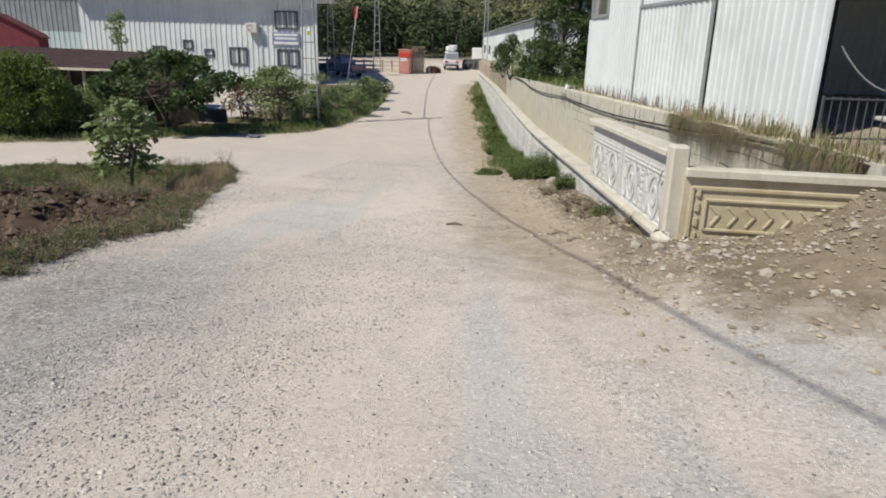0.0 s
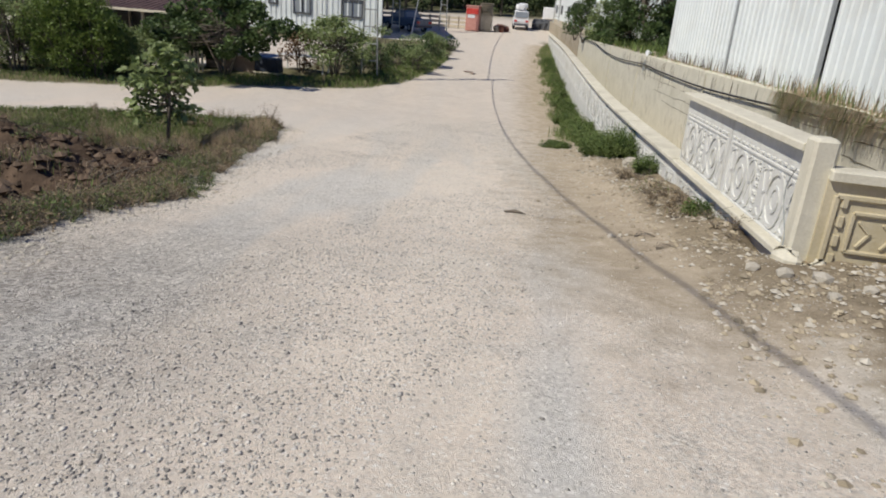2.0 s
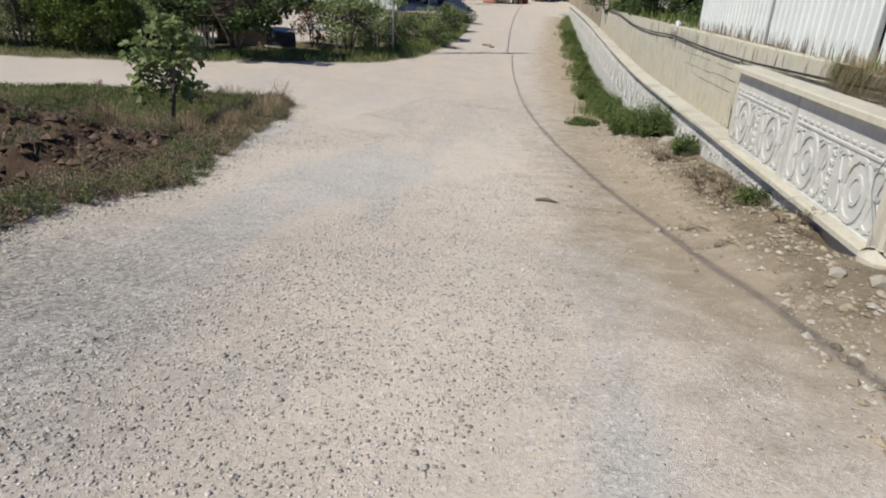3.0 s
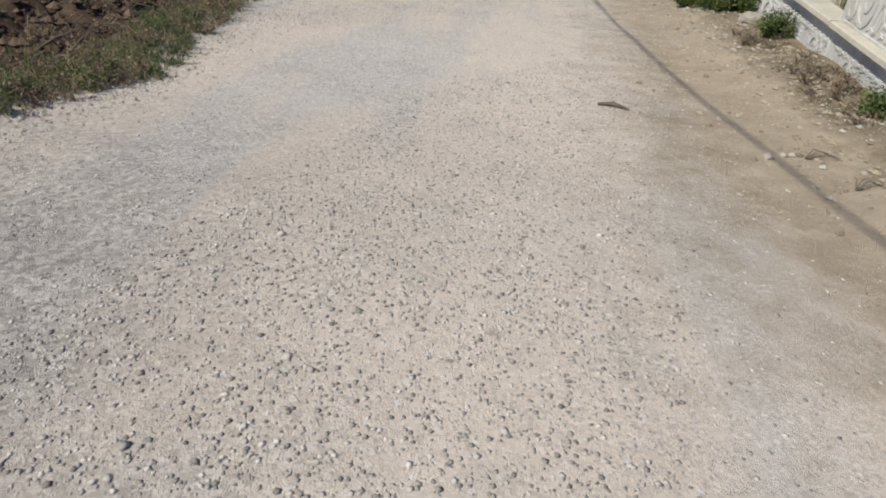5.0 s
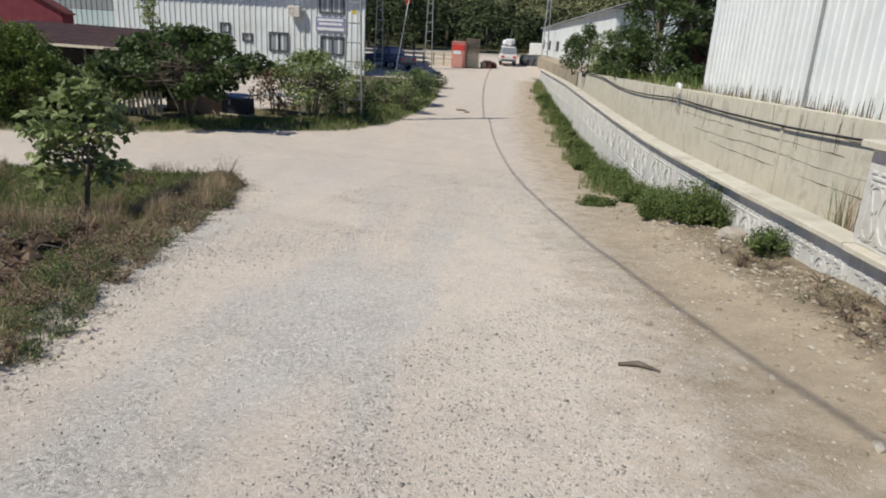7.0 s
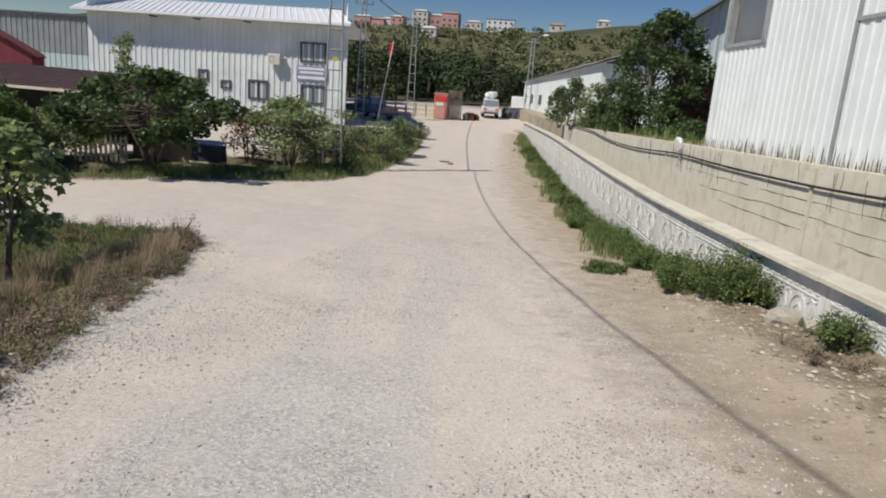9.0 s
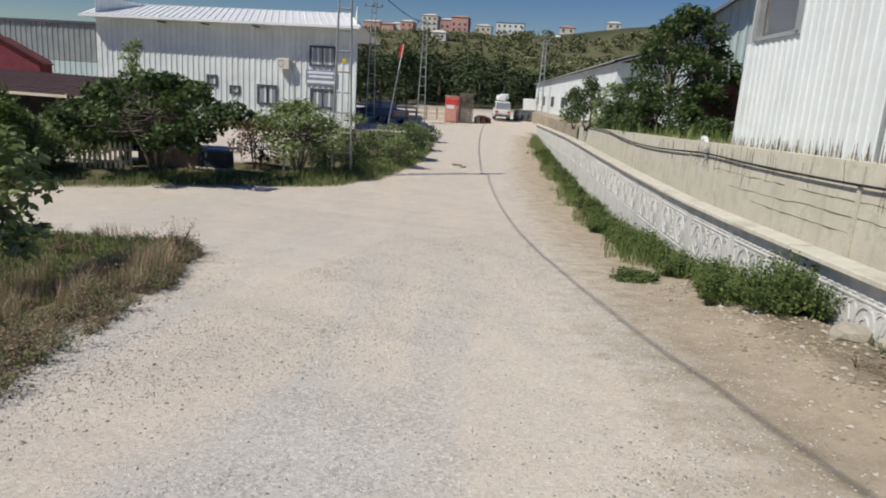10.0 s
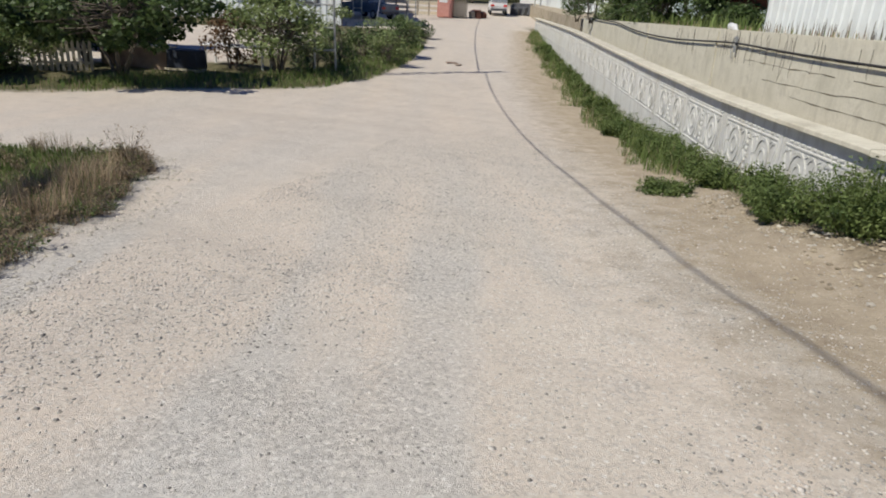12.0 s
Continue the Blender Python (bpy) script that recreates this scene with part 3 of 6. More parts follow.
def build_retaining():
    w = Mesh()
    ys = list(np.arange(8.2, 47, 1.2))
    k = 0
    for i, y in enumerate(ys):
        a, b = ret_pt(y), ret_pt(y, 0.3)
        zt = ret_top(y)
        w.v += [(a.x, a.y, gz(a.x, a.y) - 0.4), (a.x, a.y, zt), (b.x, b.y, zt), (b.x, b.y, gz(a.x, a.y) - 0.4)]
    n = len(ys)
    for i in range(n - 1):
        c = 4 * i
        w.f += [(c, c + 1, c + 5, c + 4), (c + 1, c + 2, c + 6, c + 5), (c + 2, c + 3, c + 7, c + 6)]
    w.f += [(0, 3, 2, 1), (4 * n - 4, 4 * n - 3, 4 * n - 2, 4 * n - 1)]
    ob = w.make("retaining_wall", M_CONCRETE)
    tagged(ob, "tall grey cast-concrete retaining wall with board marks and stains", "wall", kind="structure")
    # open joints and ragged ridges left by the shuttering boards
    r2 = random.Random(3)
    for drop, segs in ((0.36, ((9.4, 12.4), (13.0, 17.5), (18.2, 25.6))), (0.62, ((10.5, 16.2), (17.2, 21.5), (22.0, 26.0))), (0.90, ((9.0, 14.4), (15.5, 24.8))), (1.14, ((11.5, 18.8), (19.6, 23.5)))):
        for y0, y1 in segs:
            m = Mesh()
            pts, rad = [], []
            y, w = y0, 0.0
            while y < y1:
                w = 0.8 * w + r2.gauss(0, 0.010)
                q = ret_pt(y, 0.004)
                pts.append((q.x, q.y, ret_top(y) - drop + w))
                rad.append(r2.choice((0.006, 0.008, 0.011, 0.015)))
                y += r2.uniform(0.12, 0.4)
            m.tube(pts, rad, 5)
            m.make("board_joint", M_JOINT, ob)
    for y0 in (12.5, 19.5, 27.6, 34.0):
        a = ret_pt(y0, -0.012)
        m = Mesh().box((a.x, a.y, ret_top(y0) - 1.0), (0.05, 0.10, 1.9), YAW_S)
        m.make("pier", M_CONCRETE, ob)
    v = Mesh()
    for j in range(60):
        y0 = r2.uniform(22, 31) if j % 3 else r2.uniform(12, 22)
        z = ret_top(y0) - r2.uniform(0.0, 0.15)
        q = ret_pt(y0, -0.015)
        pts = [Vector((q.x, q.y, z))]
        for k in range(r2.randrange(3, 7)):
            pts.append(pts[-1] + DS * r2.uniform(-0.04, 0.04) + Vector((0, 0, -r2.uniform(0.05, 0.16))))
        v.tube(pts, [0.0035] * (len(pts) - 1) + [0.002], 4)
    tagged(v.make("dead_vines", M_BARK), "thin dead vines hanging down the retaining wall", "vines", kind="stuff")
    # terrace behind it
    t = Mesh()
    ys2 = list(np.arange(-14, 96, 2.0))
    xs2 = [0.25, 1.0, 2.5, 5, 10, 20, 45]
    for y in ys2:
        for o in xs2:
            q = ret_pt(y, o)
            t.v.append((q.x, q.y, ret_top(min(max(y, 8), 47)) - 0.06 + 0.03 * math.sin(3 * y + o) + (0.06 * (o - 0.25) if o < 2.6 else 0.14)))
    nx = len(xs2)
    for i in range(len(ys2) - 1):
        for j in range(nx - 1):
            c = i * nx + j
            t.f.append((c, c + 1, c + nx + 1, c + nx))
    # sides down to the lower ground
    k = len(t.v)
    edge = [i * nx for i in range(len(ys2))]
    for e in edge:
        x, y, z = t.v[e]
        t.v.append((x, y, z - 3.5))
    for i in range(len(edge) - 1):
        t.f.append((edge[i], edge[i + 1], k + i + 1, k + i))
    k = len(t.v)
    front = list(range(nx))
    for e in front:
        x, y, z = t.v[e]
        t.v.append((x, y, z - 2.5))
    for i in range(nx - 1):
        t.f.append((front[i], k + i, k + i + 1, front[i + 1]))
    tagged(t.make("terrace_ground", mat("terrace_earth", (0.34, 0.29, 0.22), (0.46, 0.40, 0.31), 2, 0.95, bump=0.6, dirt=(0.16, 0.17, 0.08))), "dusty earth terrace behind the retaining wall", "ground", kind="structure")


build_retaining()

COPE = [(7.6, -0.60), (10, -0.68), (14.8, -0.86), (18.5, -1.0), (21.6, -1.08), (26, -1.1), (41, -1.06), (62, -1.33)]


def cope_z(y):
    return float(np.interp(y, [a for a, _ in COPE], [b for _, b in COPE]))


PYAW = math.atan(0.1477)
DP = Vector((-math.sin(PYAW), math.cos(PYAW), 0))
NP = Vector((math.cos(PYAW), math.sin(PYAW), 0))


def par_pt(y, out=0.0):
    return Vector((wall_x(y), y, 0)) + NP * out


def ring_motif(m, centre, ax, up, rad, w, d, nrm, n=14, a0=0.0, a1=6.283):
    """A raised flat arc on a panel."""
    pts = []
    for i in range(n + 1):
        a = a0 + (a1 - a0) * i / n
        for rr in (rad - w / 2, rad + w / 2):
            q = centre + ax * (math.cos(a) * rr) + up * (math.sin(a) * rr * 1.25)
            pts += [q, q - nrm * d]
    k = len(m.v)
    m.v += [tuple(q) for q in pts]
    for i in range(n):
        c = k + 4 * i
        m.f += [(c + 1, c + 5, c + 7, c + 3), (c, c + 4, c + 5, c + 1), (c + 2, c + 3, c + 7, c + 6)]


def bar(m, a, b, w, d, up, nrm):
    """A raised bar from a to b on a panel face."""
    a, b = Vector(a), Vector(b)
    t = (b - a).normalized()
    s = t.cross(nrm).normalized() * w / 2
    k = len(m.v)
    for q in (a, b):
        m.v += [tuple(q + s), tuple(q - s), tuple(q - s * 0.6 - nrm * d), tuple(q + s * 0.6 - nrm * d)]
    m.f += [(k, k + 3, k + 7, k + 4), (k + 3, k + 2, k + 6, k + 7), (k + 2, k + 1, k + 5, k + 6), (k, k + 1, k + 2, k + 3), (k + 4, k + 7, k + 6, k + 5)]


def relief(m, p, t, ln, zlo, zhi, nrm, slope=0.0):
    """Frame, scrolls and leaves cast on one panel; p: its start on the face, t: the way along it."""
    up = Vector((0, 0, 1))
    along = t + up * slope

    def at(s, v):
        return p + along * s + up * (zlo + (zhi - zlo) * v)

    for s0, v0, s1, v1 in ((0.10, 0.1, ln - 0.1, 0.1), (0.1, 0.9, ln - 0.1, 0.9), (0.1, 0.1, 0.1, 0.9), (ln - 0.1, 0.1, ln - 0.1, 0.9)):
        bar(m, at(s0, v0), at(s1, v1), 0.035, 0.015, up, nrm)
    h = zhi - zlo
    cnt = max(1, round(ln / 1.1))
    for i in range(cnt):
        s = ln * (i + 0.5) / cnt
        rad = min(0.27 * h, 0.22)
        ring_motif(m, at(s, 0.5), along, up, rad, 0.035, 0.018, nrm)
        ring_motif(m, at(s, 0.5), along, up, rad * 0.45, 0.03, 0.014, nrm)
        for sg in (-1, 1):
            ring_motif(m, at(s + sg * rad * 1.55, 0.66), along, up, rad * 0.5, 0.028, 0.014, nrm, 8, 0.5, 4.6)
            ring_motif(m, at(s + sg * rad * 1.55, 0.34), along, up, rad * 0.5, 0.028, 0.014, nrm, 8, 1.6, 5.8)
            bar(m, at(s + sg * rad * 1.2, 0.22), at(s + sg * rad * 1.9, 0.78), 0.025, 0.012, up, nrm)
    for i in range(int(ln / 0.16)):
        s = 0.12 + i * 0.16
        if s < ln - 0.15:
            bar(m, at(s, 0.965), at(s + 0.09, 0.965), 0.03, 0.015, up, nrm)
            bar(m, at(s, 0.84), at(s + 0.08, 0.80), 0.022, 0.014, up, nrm)
            bar(m, at(s + 0.08, 0.16), at(s, 0.20), 0.022, 0.014, up, nrm)
    for i in range(1, cnt):
        s = ln * i / cnt
        for k in range(6):
            v = 0.18 + 0.11 * k
            bar(m, at(s - 0.04, v), at(s + 0.04, v + 0.05), 0.024, 0.016, up, nrm)
            bar(m, at(s + 0.04, v), at(s - 0.04, v + 0.05), 0.024, 0.013, up, nrm)


def build_parapet():
    top = thing("parapet_wall", par_pt(20), "long low precast concrete parapet with scroll-relief panels and cream coping", "wall", kind="structure")
    y = 8.0
    ln = 2.2
    step = ln * math.cos(PYAW)
    while y < 62:
        z0, z1 = cope_z(y), cope_z(y + step)
        a, b = par_pt(y, 0.12), par_pt(y + step - 0.012, 0.12)
        low = min(gz(a.x, a.y), gz(b.x, b.y)) - 0.35
        m = Mesh()
        pts = []
        for q, zt in ((a, z0), (b, z1)):
            for o in (0, 0.14):
                w = q + NP * o
                pts += [(w.x, w.y, low), (w.x, w.y, zt - 0.055)]
        m.add(pts, [(0, 1, 5, 4), (2, 6, 7, 3), (0, 2, 3, 1), (4, 5, 7, 6), (1, 3, 7, 5)])
        face = a.copy()
        hh = min(0.85, (z0 - 0.2) - gz(a.x, a.y) + 0.25)
        if hh > 0.25:
            relief(m, Vector((face.x, face.y, 0)), DP, ln - 0.03, z0 - 0.20 - hh, z0 - 0.22, NP, (z1 - z0) / ln)
        m.make("panel", M_PANEL, top)
        # coping stone, a little uneven from one to the next
        c = Mesh()
        dz = rnd.uniform(-0.006, 0.006)
        a2, b2 = par_pt(y), par_pt(y + step - 0.015)
        prof = ((0.0, -0.06), (0.0, -0.012), (0.012, 0.0), (0.32, 0.01), (0.335, -0.01), (0.335, -0.06))
        k = 0
        for q, zt in ((a2, z0), (b2, z1)):
            for o, h in prof:
                w = q + NP * (o + 0.0)
                c.v.append((w.x, w.y, zt + h + dz))
        for i in range(6):
            j = (i + 1) % 6
            c.f.append((i, j, 6 + j, 6 + i))
        c.f += [tuple(range(5, -1, -1)), tuple(range(6, 12))]
        c.make("coping_stone", M_COPING, top)
        y += step
    # broken lump of mortar at the near end
    m = Mesh()
    m.chamfer((1.36, 7.78, -0.66), (0.2, 0.3, 0.26), 0.07, 0.5)
    m.chamfer((1.5, 7.66, -0.72), (0.26, 0.16, 0.2), 0.05, 0.9)
    m.chamfer((1.62, 7.74, -0.70), (0.16, 0.14, 0.24), 0.05, 0.2)
    m.make("mortar_lump", M_COPING, top)


build_parapet()


def build_tall_panel():
    top = thing("concrete_fence", par_pt(10.8, 0.3), "tall white-grey precast concrete fence panel with oval scroll relief", "fence")
    y0, y1 = 8.05, 12.45
    n = 2
    for i in range(n):
        ya, yb = y0 + (y1 - y0) * i / n, y0 + (y1 - y0) * (i + 1) / n - 0.02
        a, b = par_pt(ya, 0.13), par_pt(yb, 0.13)
        za, zb = 0.287 - 0.033 * (ya - y0), 0.287 - 0.033 * (yb - y0)
        m = Mesh()
        pts = []
        for q, zt in ((a, za), (b, zb)):
            for o in (0, 0.1):
                w = q + NP * o
                pts += [(w.x, w.y, -1.35), (w.x, w.y, zt)]
        m.add(pts, [(0, 1, 5, 4), (2, 6, 7, 3), (0, 2, 3, 1), (4, 5, 7, 6), (1, 3, 7, 5)])
        ln = (b - a).length
        relief(m, Vector((a.x, a.y, 0)), DP, ln, za - 0.98, za - 0.19, NP, (zb - za) / ln)
        m.make("panel", M_PANEL, top)
    m = Mesh()
    a, b = par_pt(y0 - 0.02, 0.03), par_pt(y1 + 0.03, 0.03)
    prof = ((0.0, 0.04), (0.0, 0.095), (0.012, 0.107), (0.30, 0.112), (0.315, 0.095), (0.315, 0.04))
    for q, zt in ((a, 0.245), (b, 0.105)):
        for o, h in prof:
            w = q + NP * o
            m.v.append((w.x, w.y, zt + h))
    for i in range(6):
        j = (i + 1) % 6
        m.f.append((i, j, 6 + j, 6 + i))
    m.f += [tuple(range(5, -1, -1)), tuple(range(6, 12))]
    m.make("coping", M_COPING, top, "cream cast coping")
    p = Mesh()
    c = par_pt(7.92, 0.14)
    p.chamfer((c.x, c.y, -0.25), (0.21, 0.21, 1.36), 0.025, PYAW)
    ob = p.make("fence_post", M_COPING)
    tagged(ob, "square cream concrete corner post between two fence panels", "post")
    # wire tied round the post
    w = Mesh()
    pts = [par_pt(8.05 + 0.12 * math.sin(i * 0.7), 0.03) + Vector((0, 0, 0.12 - 0.1 * i)) for i in range(8)]
    w.tube(pts, 0.006, 5)
    tagged(w.make("tie_wire", M_SEAM), "thin grey wire hanging from the corner post", "wire")


build_tall_panel()


def build_low_wall():
    top = thing("low_wall", (3, 7.8, -0.2), "low ochre-cream precast wall with moulded frame, half buried in spoil", "wall", kind="structure")
    x = 1.53
    while x < 13:
        m = Mesh()
        ln = 2.25
        m.box((x + ln / 2, 7.87, -0.44), (ln - 0.012, 0.12, 1.11))
        f = Vector((x, 7.81, 0))
        for inset, wd in ((0.10, 0.05), (0.26, 0.035)):
            zt, zb = 0.06 - inset * 0.8, -0.75 + inset
            for q in (((inset, zt), (ln - inset, zt)), ((inset, zb), (ln - inset, zb)), ((inset, zb), (inset, zt)), ((ln - inset, zb), (ln - inset, zt))):
                bar(m, f + Vector((q[0][0], 0, q[0][1])), f + Vector((q[1][0], 0, q[1][1])), wd, 0.028, Vector((0, 0, 1)), Vector((0, 1, 0)))
        up, nrm = Vector((0, 0, 1)), Vector((0, 1, 0))
        for k in range(4):
            zz = -0.62 + 0.17 * k
            bar(m, f + Vector((0.17, 0, zz)), f + Vector((0.17, 0, zz + 0.09)), 0.06, 0.03, up, nrm)
            bar(m, f + Vector((ln - 0.17, 0, zz)), f + Vector((ln - 0.17, 0, zz + 0.09)), 0.06, 0.03, up, nrm)
        for k in range(9):
            xx = 0.32 + 0.19 * k
            bar(m, f + Vector((xx, 0, -0.22)), f + Vector((xx + 0.1, 0, -0.32)), 0.035, 0.02, up, nrm)
            bar(m, f + Vector((xx + 0.1, 0, -0.32)), f + Vector((xx + 0.02, 0, -0.44)), 0.03, 0.02, up, nrm)
        m.make("panel", M_OCHRE, top)
        c = Mesh()
        c.chamfer((x + ln / 2, 7.87, 0.155), (ln - 0.01, 0.24, 0.085), 0.012)
        c.make("coping_stone", M_COPING, top)
        x += ln


build_low_wall()


# ---- corrugated shed on the terrace ----
def build_shed():
    top = thing("metal_shed", shed_pt(20, 4), "large white ribbed sheet-metal shed with sliding door and open end", "shed")
    ya, yb = 11.35, 27.2
    H = 5.6

    def sheet(name, y0, y1, z0, z1, off=0.0, material=M_SIDING):
        # drawn from far to near, so the ribs stand out towards the road
        a, b = shed_pt(y1, off), shed_pt(y0, off)
        m = Mesh().ribbed((b.x, b.y), (a.x, a.y), z0, z1, 0.30, -0.026)
        return m.make(name, material, top)

    def foot(y):
        return 0.06 - 0.0215 * (y - 11.4)

    sheet("front_sheet", 20.72, 24.35, foot(22), H)
    sheet("front_sheet", 24.35, 26.72, foot(25), 2.34)
    sheet("front_sheet", 26.72, yb, foot(27), 2.3)
    sheet("front_sheet", 24.35, yb, 4.0, H)
    sheet("front_sheet", ya, 15.55, foot(13), H)
    sheet("front_sheet", 15.55, 20.72, 2.5, H)
    door = sheet("sliding_door", 15.62, 20.62, foot(18) + 0.02, 2.46, -0.05)
    m = Mesh()
    for y in (15.6, 20.66):
        q = shed_pt(y, -0.09)
        m.box((q.x, q.y, foot(y) / 2 + 1.24), (0.05, 0.09, 2.5 - foot(y)), YAW_S)
    q = shed_pt(18.1, -0.09)
    m.box((q.x, q.y, 2.49), (0.06, 5.2, 0.07), YAW_S)
    m.make("door_frame", M_SEAM, door)
    for y in (ya, 20.72):
        q = shed_pt(y, -0.05)
        Mesh().box((q.x, q.y, foot(y) / 2 + H / 2), (0.03, 0.12, H - foot(y)), YAW_S).make("corner_trim", M_SIDING if y == ya else M_SEAM, top)
    # window on the upper floor
    win = Mesh()
    for y in (24.42, 26.65):
        q = shed_pt(y, -0.02)
        win.box((q.x, q.y, 3.17), (0.14, 0.2, 1.66), YAW_S)
    for z in (2.38, 3.96):
        q = shed_pt(25.53, -0.02)
        win.box((q.x, q.y, z), (0.14, 2.4, 0.09), YAW_S)
    wf = win.make("window_frame", M_SEAM, top)
    q = shed_pt(25.53, 0.12)
    Mesh().box((q.x, q.y, 3.17), (0.02, 2.1, 1.5), YAW_S).make("blind", M_CURTAIN, wf, "drawn pale beige blind")
    q = shed_pt(25.53, 0.05)
    pane = Mesh().box((q.x, q.y, 3.17), (0.01, 2.1, 1.5), YAW_S).make("pane", M_WINDOWCLEAR, wf)
    # other walls and the roof
    d = 12.0
    bk = Mesh()
    a, b = shed_pt(yb, 0.05), shed_pt(yb, d)
    bk.ribbed((a.x, a.y), (b.x, b.y), -0.15, H, 0.30, 0.035)
    bk.make("far_end_sheet", M_SIDING, top)
    # back and lining sheets near-black: the opening's shade is put into their colour
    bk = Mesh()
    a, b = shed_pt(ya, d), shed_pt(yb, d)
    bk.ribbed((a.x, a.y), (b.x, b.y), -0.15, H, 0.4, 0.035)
    bk.make("back_sheet", M_INSIDE_SHADE, top)
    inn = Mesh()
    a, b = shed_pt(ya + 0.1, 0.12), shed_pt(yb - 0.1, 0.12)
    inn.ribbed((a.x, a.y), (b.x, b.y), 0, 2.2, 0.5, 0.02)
    inn.make("lining_sheet", M_INSIDE_SHADE, top)
    r = Mesh()
    e0, e1 = shed_pt(ya - 0.3, -0.4), shed_pt(yb + 0.3, -0.4)
    r.ribbed_slope((e0.x, e0.y, H), (e1.x, e1.y, H), tuple(NS * 6.5 + Vector((0, 0, 1.2))))
    f0, f1 = shed_pt(ya - 0.3, 12.6), shed_pt(yb + 0.3, 12.6)
    r.ribbed_slope((f0.x, f0.y, H), (f1.x, f1.y, H), tuple(-NS * 6.5 + Vector((0, 0, 1.2))))
    r.make("roof", M_ROOFGREY, top)
    h = Mesh()
    a, b = shed_pt(ya + 0.02, 0.0), shed_pt(ya + 0.02, d)
    h.ribbed((a.x, a.y), (b.x, b.y), 4.6, H + 0.6, 0.3, 0.035)
    h.make("gable_sheet", M_SIDING, top)


M_WINDOWCLEAR = bpy.data.materials.new("clear_glass")
M_WINDOWCLEAR.use_nodes = True
_p = M_WINDOWCLEAR.node_tree.nodes["Principled BSDF"]
_p.inputs["Transmission Weight"].default_value = 1.0
_p.inputs["Roughness"].default_value = 0.02
build_shed()


def build_railing():
    top = thing("railing", (4.6, 10.6, 0.2), "dark steel railing before the open end of the shed", "railing")
    a, b = Vector((3.75, 10.4, 0.22)), Vector((8.5, 11.0, 0.22))
    for z in (0.08, 0.62):
        Mesh().tube([a + Vector((0, 0, z)), b + Vector((0, 0, z))], 0.018, 6).make("rail", M_TRIM, top)
    for i in range(40):
        q = a.lerp(b, i / 39)
        Mesh().tube([q, q + Vector((0, 0, 0.66))], 0.009 if i % 8 else 0.022, 5).make("post" if i % 8 == 0 else "bar", M_TRIM, top)
    m = Mesh()
    for i in range(6):
        m.box((5.6 + i * 0.5, 12.2 + 0.1 * i, 0.42), (0.46, 0.9, 0.06 + 0.05 * (i % 3)), 0.2 * i)
    soften(tagged(m.make("stacked_sheets", M_PANEL), "pale sheets stacked inside the open shed", "sheets"))
    h = Mesh().tube([(4.15 + 0.11 * i, 11.2, 1.55 - 0.16 * i + 0.01 * i * i) for i in range(9)], 0.014, 5)
    tagged(h.make("hanging_cable", M_SEAM), "grey cable hanging across the shed's open end", "cable")


build_railing()


# ---- cables ----
def build_conduit():
    pts = []
    for y, z in ((46, -0.62), (42, -0.60), (38.5, -0.56), (36.5, -0.68), (34, -0.74), (31, -0.70), (28.5, -0.58), (26.3, -0.46), (24, -0.47), (21, -0.42), (18.9, -0.36), (16, -0.2), (13.5, -0.06), (11.5, 0.1), (10.4, 0.16)):
        q = ret_pt(y, -0.07)
        pts.append((q.x, q.y, z))
    q = ret_pt(10.05, -0.08)
    pts += [(q.x, q.y, 0.12), (q.x, q.y - 0.1, -0.02), (q.x, q.y - 0.14, -0.3), (q.x, q.y - 0.16, -0.7)]
    m = Mesh()
    # smooth the line a little
    fine = []
    for i in range(len(pts) - 1):
        for k in range(4):
            fine.append(Vector(pts[i]).lerp(Vector(pts[i + 1]), k / 4))
    fine.append(Vector(pts[-1]))
    for _ in range(3):
        fine = [fine[0]] + [(fine[i - 1] + fine[i] * 2 + fine[i + 1]) / 4 for i in range(1, len(fine) - 1)] + [fine[-1]]
    m.tube(fine, 0.022, 7)
    ob = m.make("conduit", M_BLACK, smooth=True)
    tagged(ob, "black cable conduit slung along the retaining wall", "cable")
    k = Mesh()
    q = ret_pt(26.3, -0.06)
    k.box((q.x, q.y, -0.5), (0.05, 0.07, 0.34), YAW_S)
    k.tube([(q.x - 0.05, q.y, -0.36), (q.x - 0.04, q.y + 0.25, -0.62), (q.x - 0.03, q.y + 0.1, -0.8)], 0.012, 5)
    tagged(k.make("cable_bracket", M_SEAM), "rusty bracket and loose wire holding the conduit", "bracket")


build_conduit()


